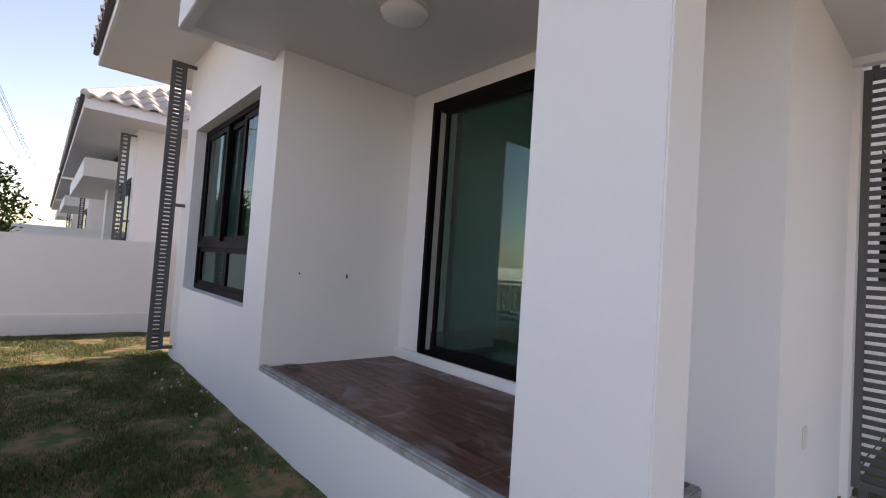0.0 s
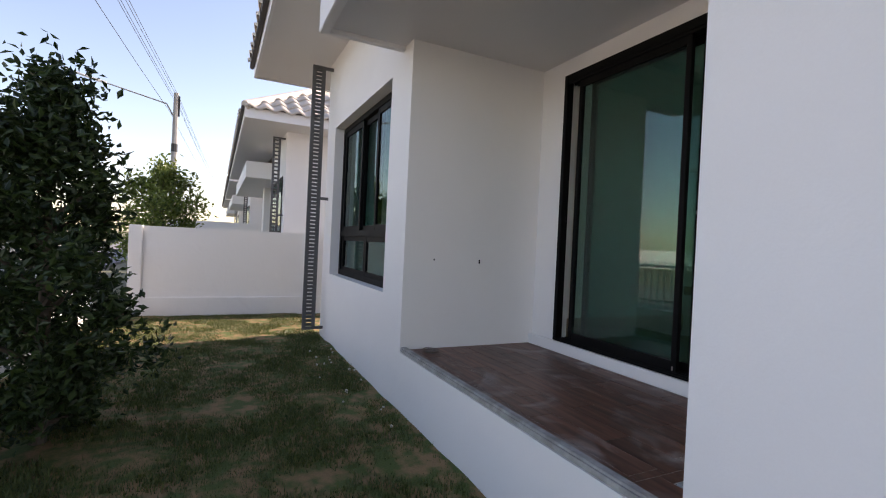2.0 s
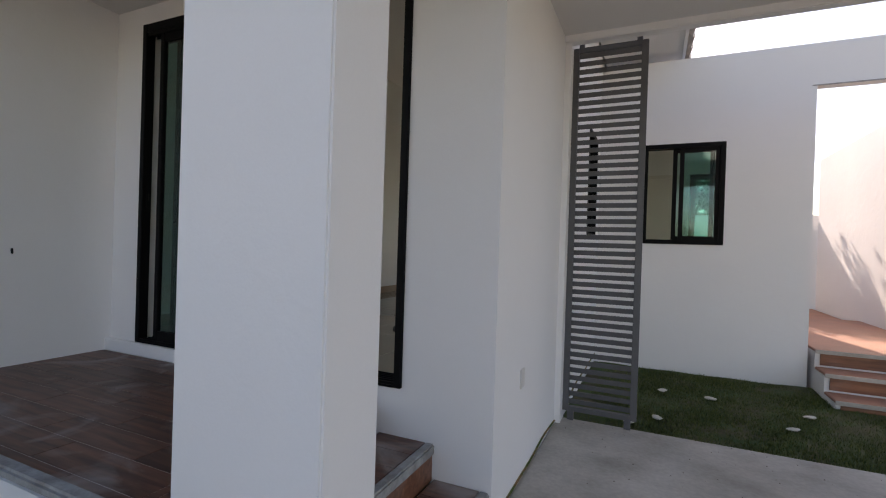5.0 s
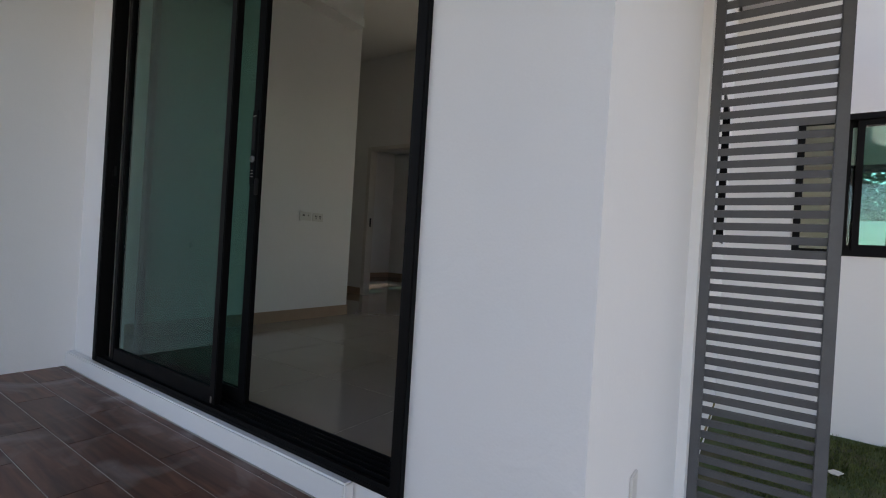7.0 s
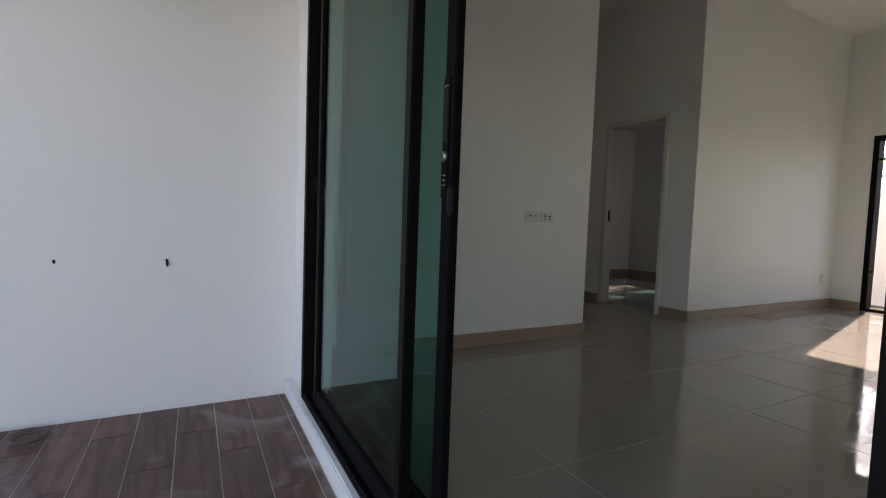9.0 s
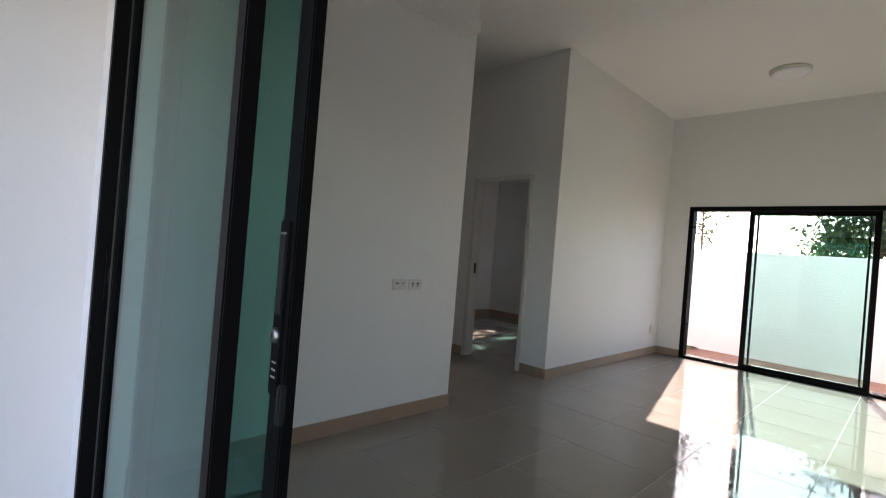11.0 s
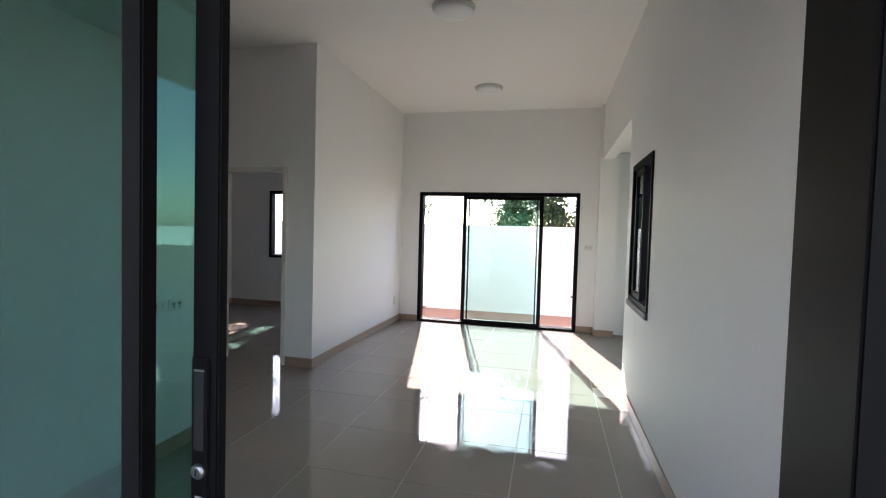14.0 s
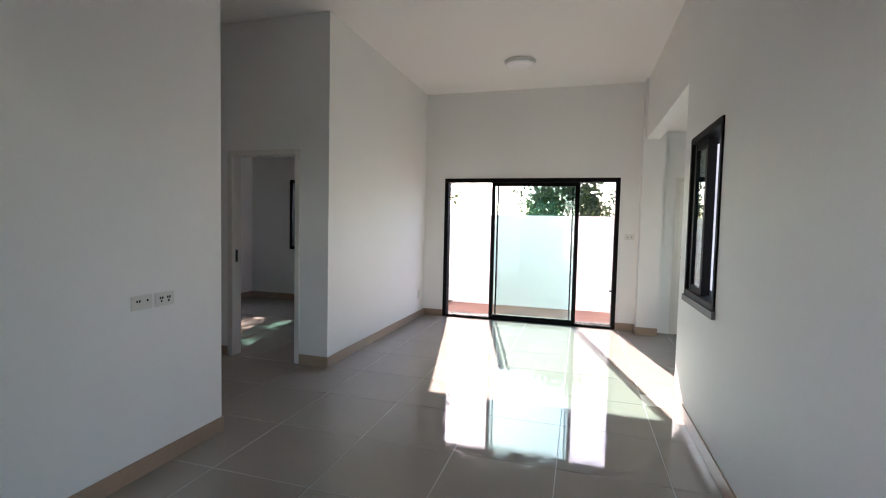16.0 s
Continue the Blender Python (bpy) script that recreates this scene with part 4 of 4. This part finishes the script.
for y, z, h, d in ((-0.965, 0.637, 0.008, 0.003), (-0.563, 0.63, 0.017, 0.012)):
    bm = B(PX, PX + d, y - 0.005, y + 0.005, z - h, z + h, bev=0.0025)
    bmesh.ops.transform(bm, matrix=pose(PX, y, z, 4, 0, 0) @ pose(-PX, -y, -z), verts=bm.verts)
    solid("wall_hole", bm, "hole", "small dark fixing slot in the porch wall", "hole", "drilled holes", "structure")
coil = bmesh.new()
for k in range(3):
    for i in range(24):
        a, b = 2 * math.pi * i / 24, 2 * math.pi * (i + 1) / 24
        r = 0.045 + 0.006 * k
        cyl(coil, (-0.07 + r * math.cos(a) * 1.3, -1.02 + r * math.sin(a), PZ + 0.008 + 0.006 * k), (-0.07 + r * math.cos(b) * 1.3, -1.02 + r * math.sin(b), PZ + 0.008 + 0.006 * k), 0.0028, seg=5)
solid("wire_coil", coil, "rust", "small coil of rusty tie wire on the porch tiles", "wire")
rnd = random.Random(8)
for x, y in ((3.35, 2.95), (3.75, 2.9), (4.25, 2.35), (3.30, 2.1), (4.45, 2.75), (3.1, 1.9)):
    bm = bmesh.new()
    bmesh.ops.create_icosphere(bm, subdivisions=2, radius=0.034)
    for v in bm.verts:
        v.co = Vector((v.co.x * 1.4, v.co.y, v.co.z * 0.35)) * (1 + 0.5 * noise.noise(v.co * 30 + Vector((x, y, 0))))
    bmesh.ops.transform(bm, matrix=pose(x, y, -0.575, 0, 0, rnd.uniform(0, 180)), verts=bm.verts)
    solid("plaster_scrap", bm, "paper", "crumbled pale plaster scrap on the grass", "scrap", "scraps on the side lawn")
for i in range(26):
    x, y = rnd.uniform(-2.5, 2.0), FY - abs(rnd.gauss(0.12, 0.14)) - 0.03
    bm = bmesh.new()
    bmesh.ops.create_icosphere(bm, subdivisions=1, radius=rnd.uniform(0.006, 0.015))
    for v in bm.verts:
        v.co *= 1 + 0.5 * noise.noise(v.co * 60 + Vector((i, 0, 0)))
    bmesh.ops.transform(bm, matrix=pose(x, y, GZ + 0.012), verts=bm.verts)
    solid("pebble", bm, "paper", "small pale mortar crumb on bare earth", "pebble", "mortar crumbs")

vs, fs = [], []
for i in range(300):
    x, y = rnd.uniform(2.7, 6.0), rnd.uniform(-0.5, 1.6)
    s = rnd.uniform(0.002, 0.006)
    k = len(vs)
    vs += [(x - s, y - s * 0.7, -0.523), (x + s, y - s, -0.523), (x + s * 0.3, y + s, -0.523), (x, y, -0.523 + s)]
    fs += [(k, k + 1, k + 3), (k + 1, k + 2, k + 3), (k + 2, k, k + 3)]
me = bpy.data.meshes.new("grit")
me.from_pydata(vs, [], fs)
me.materials.append(M["rust"])
tagged(new("grit", me), "dark grit and leaf crumbs scattered on the concrete", "grit", kind="stuff")

# ---- floor pieces ----
planks(porch, PX, 1.90, FY + 0.055, -0.042, PZ, lead=0.118)
planks(porch, 1.90, 2.15, FY + 0.055, -1.0, PZ)
tm = None
for i in range(-8, 8):
    for j in range(-3, 9):
        x, y = 0.41 + 0.6 * i, 1.905 + 0.6 * j
        x0, x1, y0, y1 = max(x, -3.93), min(x + 0.6, 4.58), max(y, 0.13), min(y + 0.6, 6.84)
        if x1 > SX and y0 < WY:
            x1, y0 = (min(x1, SX - 0.02), y0) if y1 < WY + 0.3 else (x1, max(y0, WY + 0.05))
        if x1 - x0 < 0.02 or y1 - y0 < 0.02:
            continue
        full = x1 - x0 > 0.599 and y1 - y0 > 0.599
        if full and tm:
            ob = new("tile", tm)
            ob.parent = floor
        else:
            ob = part("tile", B(-(x1 - x0) / 2 + 0.002, (x1 - x0) / 2 - 0.002, -(y1 - y0) / 2 + 0.002, (y1 - y0) / 2 - 0.002, -0.006, 0.0), "tile", floor)
            tm = ob.data if full else tm
        ob.location = ((x0 + x1) / 2, (y0 + y1) / 2, 0)
